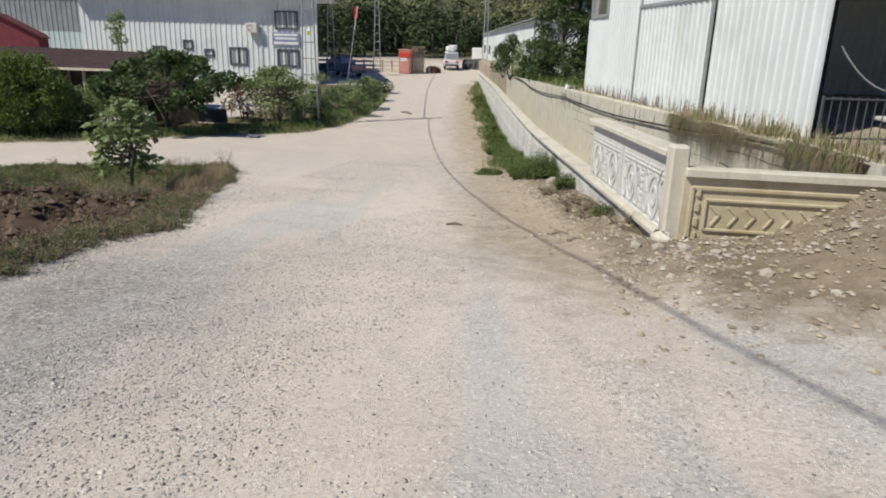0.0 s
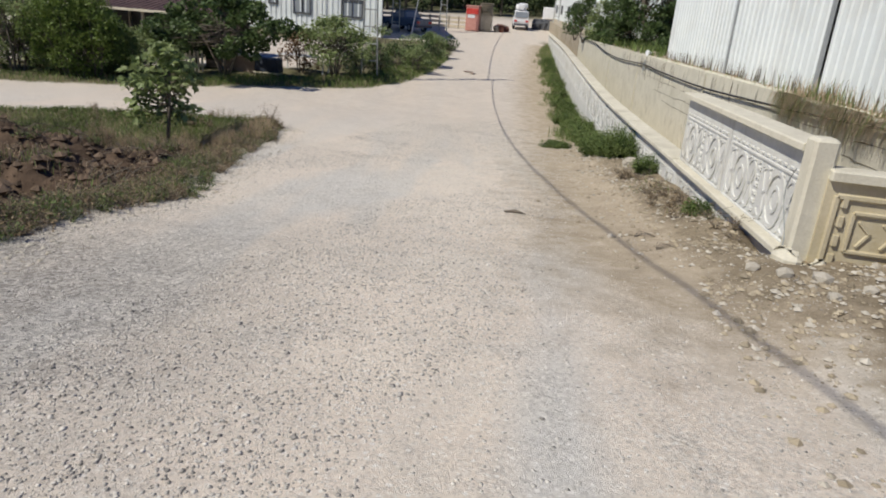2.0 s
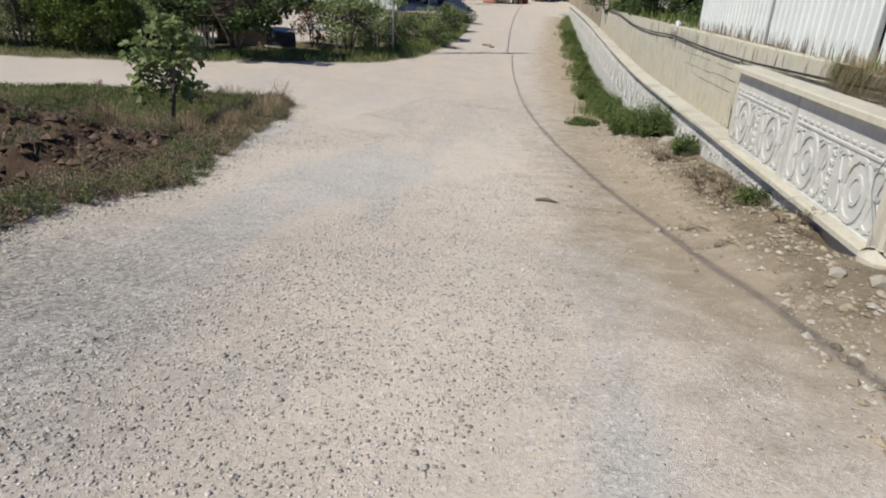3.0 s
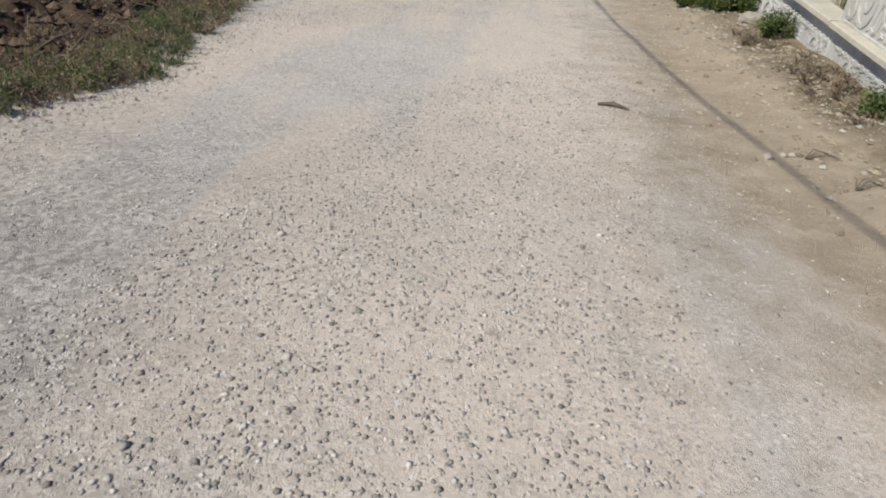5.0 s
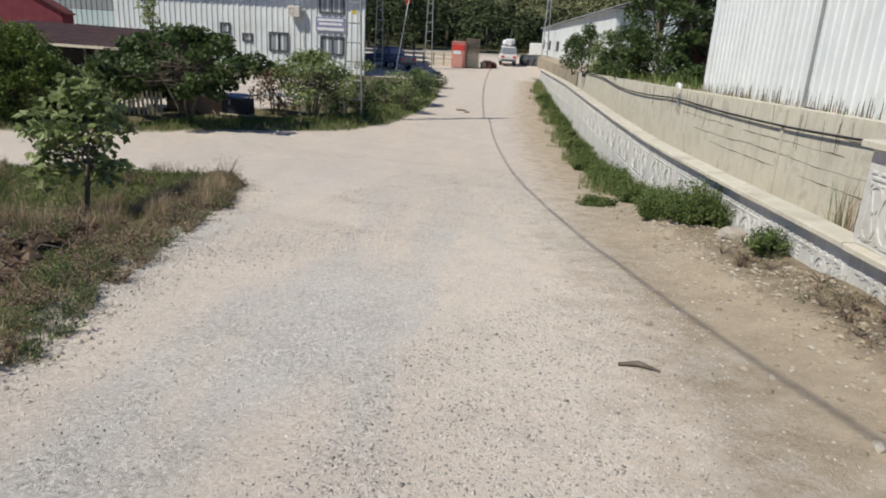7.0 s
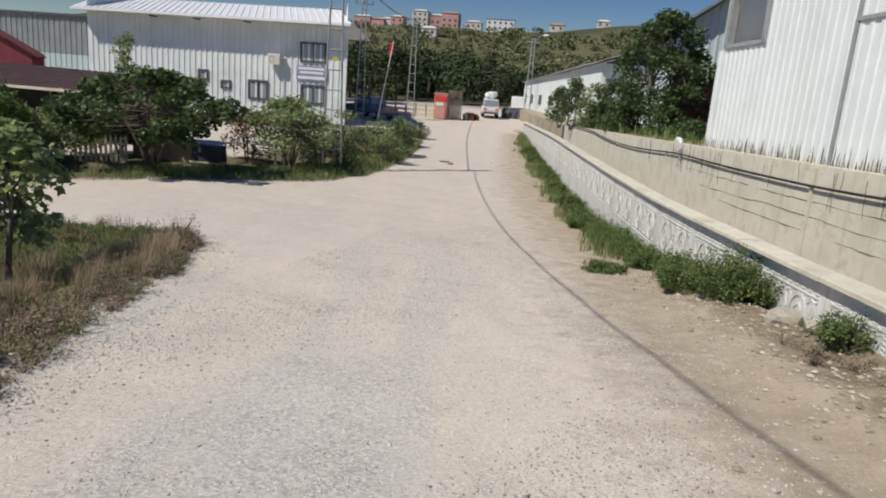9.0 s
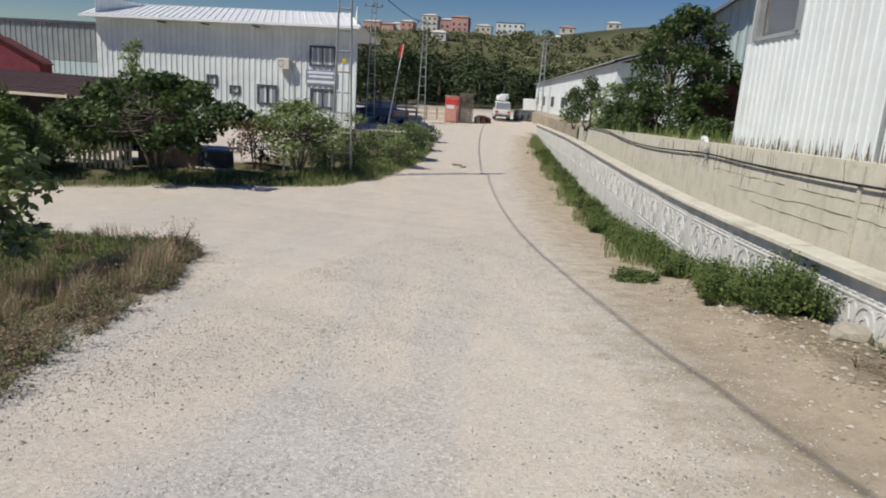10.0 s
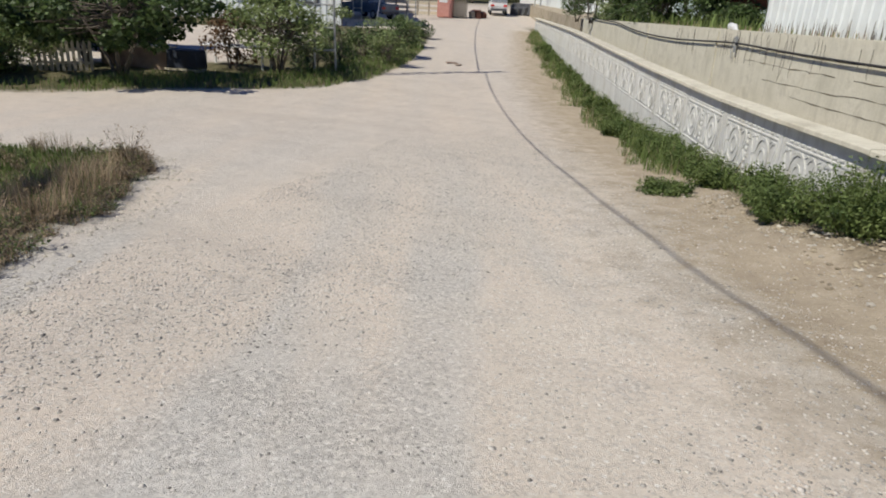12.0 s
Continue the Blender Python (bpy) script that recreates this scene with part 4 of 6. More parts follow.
# ---- poles ----
def lattice_pole(at, height, w0, w1, yaw, label, lamp=False, tag=False, arm=True):
    top = thing("lattice_pole", at, label, "pole", "lattice poles")
    x, y, z = at
    r = Matrix.Translation(at) @ Matrix.Rotation(yaw, 4, "Z")
    dpt = 0.16
    for sx in (-1, 1):
        for sy in (-1, 1):
            a = r @ Vector((sx * w0 / 2, sy * dpt, -0.3))
            b = r @ Vector((sx * w1 / 2, sy * dpt * 0.6, height))
            d = (b - a)
            m = Mesh()
            m.tube([a, b], 0.042, 4)
            m.make("leg", M_STEEL, top)
    n = int(height / 0.75)
    for i in range(1, n + 1):
        h = height * i / n
        w = w0 + (w1 - w0) * h / height
        for sy in (-1, 1):
            yy = sy * dpt * (1 - 0.4 * h / height)
            Mesh().tube([r @ Vector((-w / 2, yy, h)), r @ Vector((w / 2, yy, h))], 0.026, 4).make("batten", M_STEEL, top)
        h2 = height * (i - 1) / n
        w2 = w0 + (w1 - w0) * h2 / height
        s = 1 if i % 2 else -1
        for sx in (-1, 1):
            Mesh().tube([r @ Vector((sx * w2 / 2, -s * dpt * (1 - 0.4 * h2 / height), h2)), r @ Vector((sx * w / 2, s * dpt * (1 - 0.4 * h / height), h))], 0.018, 4).make("brace", M_STEEL, top)
    if arm:
        Mesh().box((0, 0, 0), (1.5, 0.09, 0.09), m=r @ Matrix.Translation((0, 0, height - 0.35))).make("crossarm", M_STEEL, top)
        for sx in (-0.65, 0, 0.65):
            q = r @ Vector((sx, 0, height - 0.3))
            Mesh().tube([q, q + Vector((0, 0, 0.2))], [0.05, 0.03], 8).make("insulator", M_TRIM, top)
    if lamp:
        q = r @ Vector((0.2, 0, height - 0.2))
        m = Mesh().tube([q, q + Vector((0.4, -0.3, 0.45)), q + Vector((0.75, -0.55, 0.5))], 0.03, 6)
        arm_ob = m.make("lamp_arm", M_STEEL, top)
        Mesh().chamfer(tuple(q + Vector((1.0, -0.72, 0.52))), (0.55, 0.24, 0.14), 0.04, -0.6).make("lamp_head", M_WHITEPAINT, arm_ob)
    if tag:
        Mesh().box((0, 0, 0), (0.17, 0.02, 0.17), m=r @ Matrix.Translation((0.02, -0.22, 4.3))).make("warning_plate", M_YELLOW, top, "yellow warning plate")
    return top


P1 = (-12.05, 33.5, gz(-12.05, 33.5))
lattice_pole(P1, 9.3, 0.78, 0.34, 0.35, "tall grey steel lattice utility pole with a yellow plate", tag=True)
P2 = (-20.2, 62.0, gz(-20.2, 62.0))
lattice_pole(P2, 9.4, 0.7, 0.3, 0.35, "steel lattice utility pole with a street lamp on top", lamp=True)
P3 = (-16.9, 66.0, gz(-16.9, 66.0))
lattice_pole(P3, 8.5, 0.7, 0.25, 0.2, "far steel lattice utility pole by the rail fence")
P4 = (-7.5, 76.0, gz(-7.5, 76.0))
lattice_pole(P4, 7.9, 0.6, 0.25, 0.2, "far steel lattice pole with lamp beside the white shed", lamp=True)
PB = (-0.3, -14.0, gz(-0.3, -14.0))
lattice_pole(PB, 10.9, 0.78, 0.34, 0.2, "steel lattice utility pole behind the walker")


def cable(a, b, sag, r=0.03):
    a, b = Vector(a), Vector(b)
    m = Mesh()
    m.tube([a.lerp(b, i / 24) - Vector((0, 0, 4 * sag * (i / 24) * (1 - i / 24))) for i in range(25)], r, 6)
    return tagged(m.make("overhead_cable", M_BLACK), "thick black bundled cable slung between poles", "cable", "overhead cables")


cable((-11.6, 33.46, 5.13), (-0.1, -14.0, 12.1), 3.0, 0.017)
cable((-12.0, 33.5, 5.3), (-16.9, 66.0, gz(-16.9, 66.0) + 8.3), 0.5, 0.022)


def build_flag():
    x, y = -17.4, 57.5
    top = thing("flagpole", (x, y, gz(x, y)), "leaning white flagpole with a plain red flag", "flagpole")
    a = Vector((x, y, gz(x, y) - 0.2))
    b = a + Vector((0.95, 0.3, 6.4))
    Mesh().tube([a, a.lerp(b, 0.5), b], [0.045, 0.04, 0.03], 8).make("pole", M_WHITEPAINT, top)
    m = Mesh()
    n = 8
    for i in range(n + 1):
        for j in range(5):
            m.v.append((b.x + 0.02 - 0.55 * i / n * 0.6, b.y + 0.05 * math.sin(i * 1.3 + j * 0.4), b.z - 0.05 - 0.22 * j - 0.10 * i / n))
    for i in range(n):
        for j in range(4):
            c = i * 5 + j
            m.f.append((c, c + 1, c + 6, c + 5))
    f = m.make("flag", M_RED, top)
    s = f.modifiers.new("cloth", "SOLIDIFY")
    s.thickness = 0.006


build_flag()


# ---- white metal building across the junction ----
BY = 55.0


def window(top, x0, x1, z0, z1, y, bars=1, frame_m=M_TRIM):
    f = Mesh()
    w, h = x1 - x0, z1 - z0
    for xx in [x0, x1] + [x0 + w * (i + 1) / (bars + 1) for i in range(bars)]:
        f.box((xx, y - 0.04, (z0 + z1) / 2), (0.13 if xx in (x0, x1) else 0.07, 0.12, h + 0.14))
    for zz in (z0, z1):
        f.box(((x0 + x1) / 2, y - 0.04, zz), (w - 0.13, 0.116, 0.13))
    fr = f.make("window", frame_m, top)
    for i in range(bars + 1):
        a = x0 + w * i / (bars + 1)
        b = x0 + w * (i + 1) / (bars + 1)
        Mesh().box(((a + b) / 2, y + 0.0, (z0 + z1) / 2), (b - a - 0.1, 0.02, h - 0.1)).make("pane", M_GLASS, fr)
    return fr


def build_white_building():
    top = thing("white_building", (-29, BY, -2.4), "long two-storey white ribbed-metal building with white roof", "building")
    x0, x1, zb, ze = -39.9, -19.1, -2.7, 4.55
    Mesh().ribbed((x0, BY), (x1, BY), zb, ze, 0.45, 0.05).make("front_wall", M_SIDING, top)
    Mesh().ribbed((x1, BY), (x1 - 5.2, BY + 14), zb, ze + 1.6, 0.45, 0.05).make("side_wall", M_SIDING, top)
    Mesh().ribbed((x0, BY + 14), (x0, BY), zb, ze + 1.6, 0.45, 0.05).make("side_wall", M_SIDING, top)
    Mesh().box((x1 + 0.02, BY - 0.06, (zb + ze) / 2), (0.14, 0.14, ze - zb)).make("corner_trim", M_SIDING, top)
    r = Mesh()
    r.ribbed_slope((x0 - 0.5, BY - 1.25, ze + 0.02), (x1 + 0.75, BY - 1.25, ze + 0.02), (-3.9, 8.5, 1.75), 0.55, 0.05)
    r.ribbed_slope((x0 - 4.4, BY + 15.7, ze + 0.02), (x1 - 3.15, BY + 15.7, ze + 0.02), (0, -8.45, 1.74), 0.55, 0.05)
    r.make("roof", M_ROOFWHITE, top)
    e = Mesh()
    e.box(((x0 + x1) / 2, BY - 0.6, ze - 0.05), (x1 - x0 + 0.6, 1.16, 0.05))
    e.box(((x0 + x1) / 2 + 0.1, BY - 1.27, ze - 0.02), (x1 - x0 + 1.1, 0.05, 0.16))
    e.make("eave", M_ROOFWHITE, top)
    window(top, -22.5, -20.65, 1.92, 3.2, BY - 0.03)
    window(top, -22.4, -20.65, -1.0, 0.25, BY - 0.03)
    window(top, -26.55, -25.1, -1.0, 0.28, BY - 0.03)
    window(top, -28.75, -28.05, -0.4, 0.08, BY - 0.03, 0)
    window(top, -30.6, -29.9, 0.1, 0.75, BY - 0.03, 0)
    window(top, -33.4, -32.3, -1.0, 0.2, BY - 0.03)
    # sign between the windows
    s = Mesh().box((-21.65, BY - 0.12, 1.1), (2.3, 0.05, 1.0)).make("sign", M_BANNER, top, "blue and white painted sign with unreadable lines")
    for z, w in ((1.42, 2.0), (1.14, 1.8), (0.78, 2.1)):
        Mesh().box((-21.65, BY - 0.15, z), (w, 0.012, 0.16 if z != 0.78 else 0.2)).make("text_bar", M_WHITEPAINT, s)
    ac = Mesh().chamfer((-24.35, BY - 0.38, 1.9), (0.95, 0.5, 0.75), 0.04).make("air_conditioner", M_PALE, top, "weathered white outdoor air conditioner")
    Mesh().tube([(-24.5 + 0.22 * math.cos(a / 2), BY - 0.64, 1.9 + 0.22 * math.sin(a / 2)) for a in range(13)], 0.015, 4).make("fan_guard", M_TRIM, ac)
    Mesh().tube([(-23.95, BY - 0.2, 1.6), (-23.8, BY - 0.12, 1.0), (-23.8, BY - 0.12, -1.6)], 0.025, 5).make("pipe", M_SIDING, ac)
    # brackets under the roof edge
    for x in (-34, -30.5, -26.5):
        Mesh().box((x, BY - 0.5, ze - 0.2), (0.12, 0.9, 0.1)).make("bracket", M_TRIM, top)


build_white_building()


def build_left_sheds():
    g = thing("grey_building", (-48, 58, -2), "grey ribbed-metal building with a paler lower band", "building")
    Mesh().ribbed((-66, 57.5), (-40.4, 57.5), 1.2, 4.15, 0.5, 0.05).make("upper_wall", M_GREYSIDING, g)
    Mesh().ribbed((-66, 57.48), (-40.4, 57.48), -3, 1.18, 0.5, 0.05).make("lower_wall", M_TEAL, g)
    Mesh().box((-53, 57.6, 4.22), (26, 0.7, 0.14)).make("fascia", M_TRIM, g)
    Mesh().ribbed_slope((-66, 57.3, 4.3), (-40.2, 57.3, 4.3), (0, 9, 0.6), 0.5).make("roof", M_ROOFGREY, g)
    h = thing("red_house", (-40, 45, -2), "small dark-red boarded house with a gable roof", "house")
    m = Mesh()
    m.add([(-44, 45, -3), (-36.1, 45, -3), (-36.1, 45, 0.95), (-39.2, 45, 2.3), (-44, 45, 2.3), (-44, 46, -3), (-36.1, 46, -3), (-36.1, 46, 0.95), (-39.2, 46, 2.3), (-44, 46, 2.3)], [(0, 1, 2, 3, 4), (1, 6, 7, 2), (5, 9, 8, 7, 6), (0, 4, 9, 5), (2, 7, 8, 3), (3, 8, 9, 4)])
    m.make("wall", M_REDWALL, h)
    Mesh().ribbed_slope((-35.5, 44.7, 0.78), (-35.5, 45.5, 0.78), (-3.75, 0, 1.63), 0.4, 0.03, 0.06).make("roof", M_ROOFRED, h)
    Mesh().ribbed_slope((-39.2, 44.7, 2.42), (-39.2, 45.5, 2.42), (-5, 0, 0.02), 0.4, 0.03, 0.06).make("roof", M_ROOFRED, h)
    # open canopy with a brown roof over the yard
    c = thing("yard_canopy", (-24, 35, -2.6), "open yard canopy with a dark brown-red sheet roof", "canopy")
    Mesh().ribbed_slope((-32, 33.2, -0.44), (-20.8, 33.2, -0.582), (0, 4.2, 0.82), 0.35, 0.03, 0.05).make("roof", M_CANOPY, c)
    Mesh().box((-26.4, 33.15, -0.55), (11.2, 0.08, 0.12)).make("fascia", M_PICKET, c)
    for x in (-31.5, -28.0, -24.5, -21.0):
        for y in (33.5, 37.0):
            Mesh().box((x, y, -1.6), (0.12, 0.12, 2.3 if y < 35 else 2.9)).make("post", M_WOOD, c)
    # back wall coloured near-black to stand for the shade under the roof
    Mesh().box((-26.4, 37.3, -1.35), (11.0, 0.1, 2.9)).make("back_wall", M_INSIDE_SHADE, c)
    # side wall added only to darken the canopy's inside
    for x in (-31.9,):
        Mesh().box((x, 35.4, -1.5), (0.08, 3.6, 2.5)).make("side_wall", M_INSIDE_SHADE, c)
    # yard furniture seen between the figs
    y0 = 31.0
    k = thing("brick_bench", (-17.9, y0, gz(-17.6, y0)), "low brown rendered bench wall under the fig tree", "bench")
    zg = gz(-17.6, y0)
    Mesh().box((-17.9, y0, zg + 0.34), (2.6, 0.4, 0.70)).make("base", M_BROWN, k)
    Mesh().box((-17.9, y0 - 0.02, zg + 0.725), (2.7, 0.5, 0.07)).make("top", M_PICKET, k)
    t = thing("covered_bin", (-15.95, y0 - 0.2, zg), "navy tarpaulin-covered bin on a steel frame", "bin")
    soften(Mesh().box((-15.95, y0 - 0.2, zg + 0.42), (1.15, 0.7, 0.62), taper=0.94).make("cover", M_NAVY, t), 0.05)
    for sx in (-0.5, 0.5):
        Mesh().box((-15.95 + sx, y0 - 0.2, zg + 0.05), (0.06, 0.66, 0.16)).make("leg", M_STEEL, t)
    Mesh().box((-15.95, y0 - 0.58, zg + 0.1), (1.2, 0.05, 0.06)).make("rail", M_PICKET, t)
    w = thing("white_table", (-15.2, y0 + 2, zg), "white plastic garden table in the yard", "table")
    Mesh().chamfer((-15.2, y0 + 2, zg + 0.74), (2.6, 0.9, 0.05), 0.02).make("tabletop", M_WHITEPAINT, w)
    for sx in (-1.1, 1.1):
        for sy in (-0.35, 0.35):
            Mesh().box((-15.2 + sx, y0 + 2 + sy, zg + 0.35), (0.06, 0.06, 0.76)).make("leg", M_WHITEPAINT, w)
    f = thing("picket_fence", (-19.0, 28.8, gz(-19.0, 28.8)), "short cream picket fence beside the fig tree", "fence")
    fa, fb = Vector((-19.75, 28.35, 0)), Vector((-18.35, 29.2, 0))
    fd = (fb - fa).normalized()
    fyaw = math.atan2(fd.y, fd.x)
    fn = Vector((-fd.y, fd.x, 0))
    for i in range(11):
        q = fa.lerp(fb, i / 10)
        z = gz(q.x, q.y)
        r = Matrix.Translation((q.x, q.y, z)) @ Matrix.Rotation(fyaw, 4, "Z")
        p = Mesh()
        p.box((0, 0, 0), (0.09, 0.03, 0.86), m=r @ Matrix.Translation((0, 0, 0.43)))
        p.add([r @ Vector(v) for v in ((-0.045, -0.015, 0.86), (0.045, -0.015, 0.86), (0, -0.015, 0.95), (-0.045, 0.015, 0.86), (0.045, 0.015, 0.86), (0, 0.015, 0.95))], [(0, 1, 2), (5, 4, 3), (1, 4, 5, 2), (0, 2, 5, 3)])
        p.make("picket", M_PICKET, f)
    for z in (0.25, 0.65):
        q = (fa + fb) / 2 + fn * 0.035
        Mesh().box((q.x, q.y, gz(q.x, q.y) + z), (1.75, 0.035, 0.07), fyaw).make("rail", M_PICKET, f)


build_left_sheds()


# ---- far end of the road ----
def build_rail_fence():
    f = thing("rail_fence", (-19, 70, -2), "pale grey plank fence round the far yard", "fence")
    n = 9
    for i in range(n + 1):
        x = -24.0 + i * 0.95
        y = 69.2 + 0.12 * i
        z = gz(x, y)
        Mesh().box((x, y, z + 0.55), (0.14, 0.14, 1.3)).make("post", M_WOOD, f)
        if i < n:
            for h in (0.22, 0.62, 1.02):
                Mesh().box((x + 0.475, y + 0.0, z + h), (0.82, 0.05, 0.24), 0.12).make("plank", M_PICKET, f)


def build_kiosk():
    x, y = -14.75, 69.3
    z = gz(x, y)
    k = thing("portable_cabin", (x, y, z), "narrow faded red portable cabin with a pale panel", "cabin")
    soften(Mesh().box((x, y, z + 1.1), (1.25, 1.2, 2.2)).make("body", M_SALMON, k), 0.04)
    Mesh().box((x, y - 0.63, z + 1.8), (1.16, 0.05, 0.5)).make("panel", M_RED, k)
    Mesh().box((x - 0.1, y - 0.66, z + 1.35), (0.7, 0.02, 0.3)).make("sign", M_WHITEPAINT, k)
    Mesh().box((x, y - 0.64, z + 0.7), (0.9, 0.04, 1.2)).make("door", M_SALMON, k)
    soften(Mesh().box((x, y, z + 2.26), (1.35, 1.3, 0.12)).make("roof", M_SALMON, k), 0.03)
    p = thing("pallet_stack", (x + 1.15, y + 0.5, z), "grey stack of wooden pallets beside the cabin", "pallets")
    for i in range(17):
        h = z + 0.07 + i * 0.155
        for j in range(4):
            Mesh().box((x + 1.15 + rnd.uniform(-0.02, 0.02), y + 0.05 + j * 0.3, h + 0.05), (1.15, 0.12, 0.035)).make("board", M_WOOD, p)
        Mesh().box((x + 1.15, y + 0.5, h), (1.1, 0.85, 0.07)).make("block_row", M_WOOD, p)
    r2 = random.Random(5)
    for i in range(16):
        bx, by = x + 2.0 + i * 0.06 + r2.uniform(-0.2, 0.2), y + 1.6 + r2.uniform(-0.8, 2.5)
        m = Mesh().box((0, 0, 0), (r2.uniform(0.3, 1.0), r2.uniform(0.2, 0.8), r2.uniform(0.2, 0.7)), m=Matrix.Translation((bx, by, gz(bx, by) + 0.22)) @ Matrix.Rotation(r2.uniform(0, 3), 4, "Z") @ Matrix.Rotation(r2.uniform(-0.3, 0.3), 4, "X"))
        soften(tagged(m.make("scrap_block", r2.choice((M_WOOD, M_TRIM, M_BROWN, M_RUST))), "piece of scrap timber and metal in a roadside pile", "scrap", "scrap pile"), 0.03)


def wheel(parent, c, r, axis_yaw):
    m = Mesh()
    d = Vector((math.cos(axis_yaw), math.sin(axis_yaw), 0)) * 0.11
    m.tube([Vector(c) - d, Vector(c) - d * 0.7, Vector(c) + d * 0.7, Vector(c) + d], [r * 0.88, r, r, r * 0.88], 18)
    w = m.make("wheel", M_BLACK, parent)
    Mesh().tube([Vector(c) - d * 1.08, Vector(c) + d * 1.08], r * 0.55, 14).make("rim", M_STEEL, w)


def vehicle(name, at, yaw, profile, width, paint, glass_spans, wheels, label, category, lights=True):
    """A car from its side profile (x along the car, z up), tapered in at the roof. glass_spans: side windows (x0, x1, z0, z1, lean)."""
    top = thing(name, at, label, category)
    r = Matrix.Translation(at) @ Matrix.Rotation(yaw, 4, "Z")
    m = Mesh()
    zmax = max(z for _, z in profile)
    k = len(profile)

    def half(z):
        return width / 2 * (1 - 0.16 * max(0, (z - 0.95) / (zmax - 0.95 + 1e-6)) ** 1.2)

    for s in (-1, 1):
        for x, z in profile:
            m.v.append(tuple(r @ Vector((x, s * half(z), z))))
    m.f += [tuple(range(k)), tuple(reversed(range(k, 2 * k)))]
    for i in range(k):
        j = (i + 1) % k
        m.f.append((i, k + i, k + j, j))
    soften(m.make("body", paint, top), 0.05)
    for x0, x1, z0, z1, l0, l1 in glass_spans:
        for s in (-1, 1):
            g = Mesh()
            g.add([r @ Vector((x0, s * (half(z0) + 0.012), z0)), r @ Vector((x1, s * (half(z0) + 0.012), z0)), r @ Vector((x1 + l1, s * (half(z1) + 0.012), z1)), r @ Vector((x0 + l0, s * (half(z1) + 0.012), z1)),
                   r @ Vector((x0, s * (half(z0) - 0.02), z0)), r @ Vector((x1, s * (half(z0) - 0.02), z0)), r @ Vector((x1 + l1, s * (half(z1) - 0.02), z1)), r @ Vector((x0 + l0, s * (half(z1) - 0.02), z1))],
                  [(0, 1, 2, 3), (7, 6, 5, 4), (0, 4, 5, 1), (1, 5, 6, 2), (2, 6, 7, 3), (3, 7, 4, 0)])
            g.make("side_window", M_GLASS, top)
    for x, rad in wheels:
        for s in (-1, 1):
            wheel(top, r @ Vector((x, s * (width / 2 - 0.1), rad)), rad, yaw + math.pi / 2)
    xs = [x for x, _ in profile]
    for xe, mt, nm in ((min(xs), M_RED, "tail_light"), (max(xs), M_WHITEPAINT, "headlight")):
        for s in (-1, 1):
            Mesh().box((0, 0, 0), (0.06, 0.3, 0.18), m=r @ Matrix.Translation((xe, s * (width / 2 - 0.22), 0.85))).make(nm, mt, top)
        Mesh().box((0, 0, 0), (0.14, width * 0.92, 0.2), m=r @ Matrix.Translation((xe, 0, 0.5))).make("bumper", M_TRIM, top)
    return top, r


build_rail_fence()
build_kiosk()
px, py = -19.7, 63.5
truck, tr = vehicle("pickup_truck", (px, py, gz(px, py)), radians(146), [(-2.5, 0.45), (2.45, 0.45), (2.55, 0.8), (2.4, 1.05), (1.25, 1.15), (0.55, 1.72), (-0.7, 1.75), (-0.95, 1.15), (-2.55, 1.12)], 1.8, M_CARBLUE,
                    [(-0.75, 0.05, 1.18, 1.62, 0.08, 0.0), (0.1, 1.0, 1.18, 1.62, 0.0, -0.42)], ((-1.55, 0.36), (1.6, 0.36)), "slate-blue pickup truck parked before the fence", "truck")
Mesh().add([tr @ Vector(q) for q in ((1.22, -0.72, 1.2), (1.22, 0.72, 1.2), (0.66, 0.64, 1.66), (0.66, -0.64, 1.66))] + [tr @ Vector(q) for q in ((1.18, -0.72, 1.16), (1.18, 0.72, 1.16), (0.62, 0.64, 1.62), (0.62, -0.64, 1.62))], [(0, 1, 2, 3), (7, 6, 5, 4), (0, 4, 5, 1), (2, 6, 7, 3), (1, 5, 6, 2), (3, 7, 4, 0)]).make("windscreen", M_GLASS, truck)
Mesh().add([tr @ Vector(q) for q in ((-0.99, -0.72, 1.2), (-0.99, 0.72, 1.2), (-0.76, 0.64, 1.64), (-0.76, -0.64, 1.64))] + [tr @ Vector(q) for q in ((-0.93, -0.72, 1.2), (-0.93, 0.72, 1.2), (-0.7, 0.64, 1.64), (-0.7, -0.64, 1.64))], [(3, 2, 1, 0), (4, 5, 6, 7), (0, 1, 5, 4), (2, 3, 7, 6), (1, 2, 6, 5), (3, 0, 4, 7)]).make("rear_window", M_GLASS, truck)
vx, vy = -11.3, 77.0
van, vr = vehicle("delivery_van", (vx, vy, gz(vx, vy)), radians(100), [(-2.2, 0.4), (2.15, 0.4), (2.25, 0.75), (1.95, 1.15), (1.35, 1.85), (-2.15, 1.8), (-2.25, 0.8)], 1.6, M_WHITEPAINT,
                  [(0.4, 1.25, 1.15, 1.7, 0.0, -0.3), (-1.9, 0.2, 1.2, 1.7, 0.05, 0.0)], ((-1.4, 0.33), (1.4, 0.33)), "white delivery van with goods tied on its roof", "van")
Mesh().add([vr @ Vector(q) for q in ((-2.27, -0.7, 1.2), (-2.27, 0.7, 1.2), (-2.2, 0.64, 1.72), (-2.2, -0.64, 1.72), (-2.2, -0.7, 1.2), (-2.2, 0.7, 1.2), (-2.14, 0.64, 1.72), (-2.14, -0.64, 1.72))], [(3, 2, 1, 0), (4, 5, 6, 7), (0, 1, 5, 4), (2, 3, 7, 6), (1, 2, 6, 5), (3, 0, 4, 7)]).make("rear_window", M_GLASS, van)
m = Mesh()
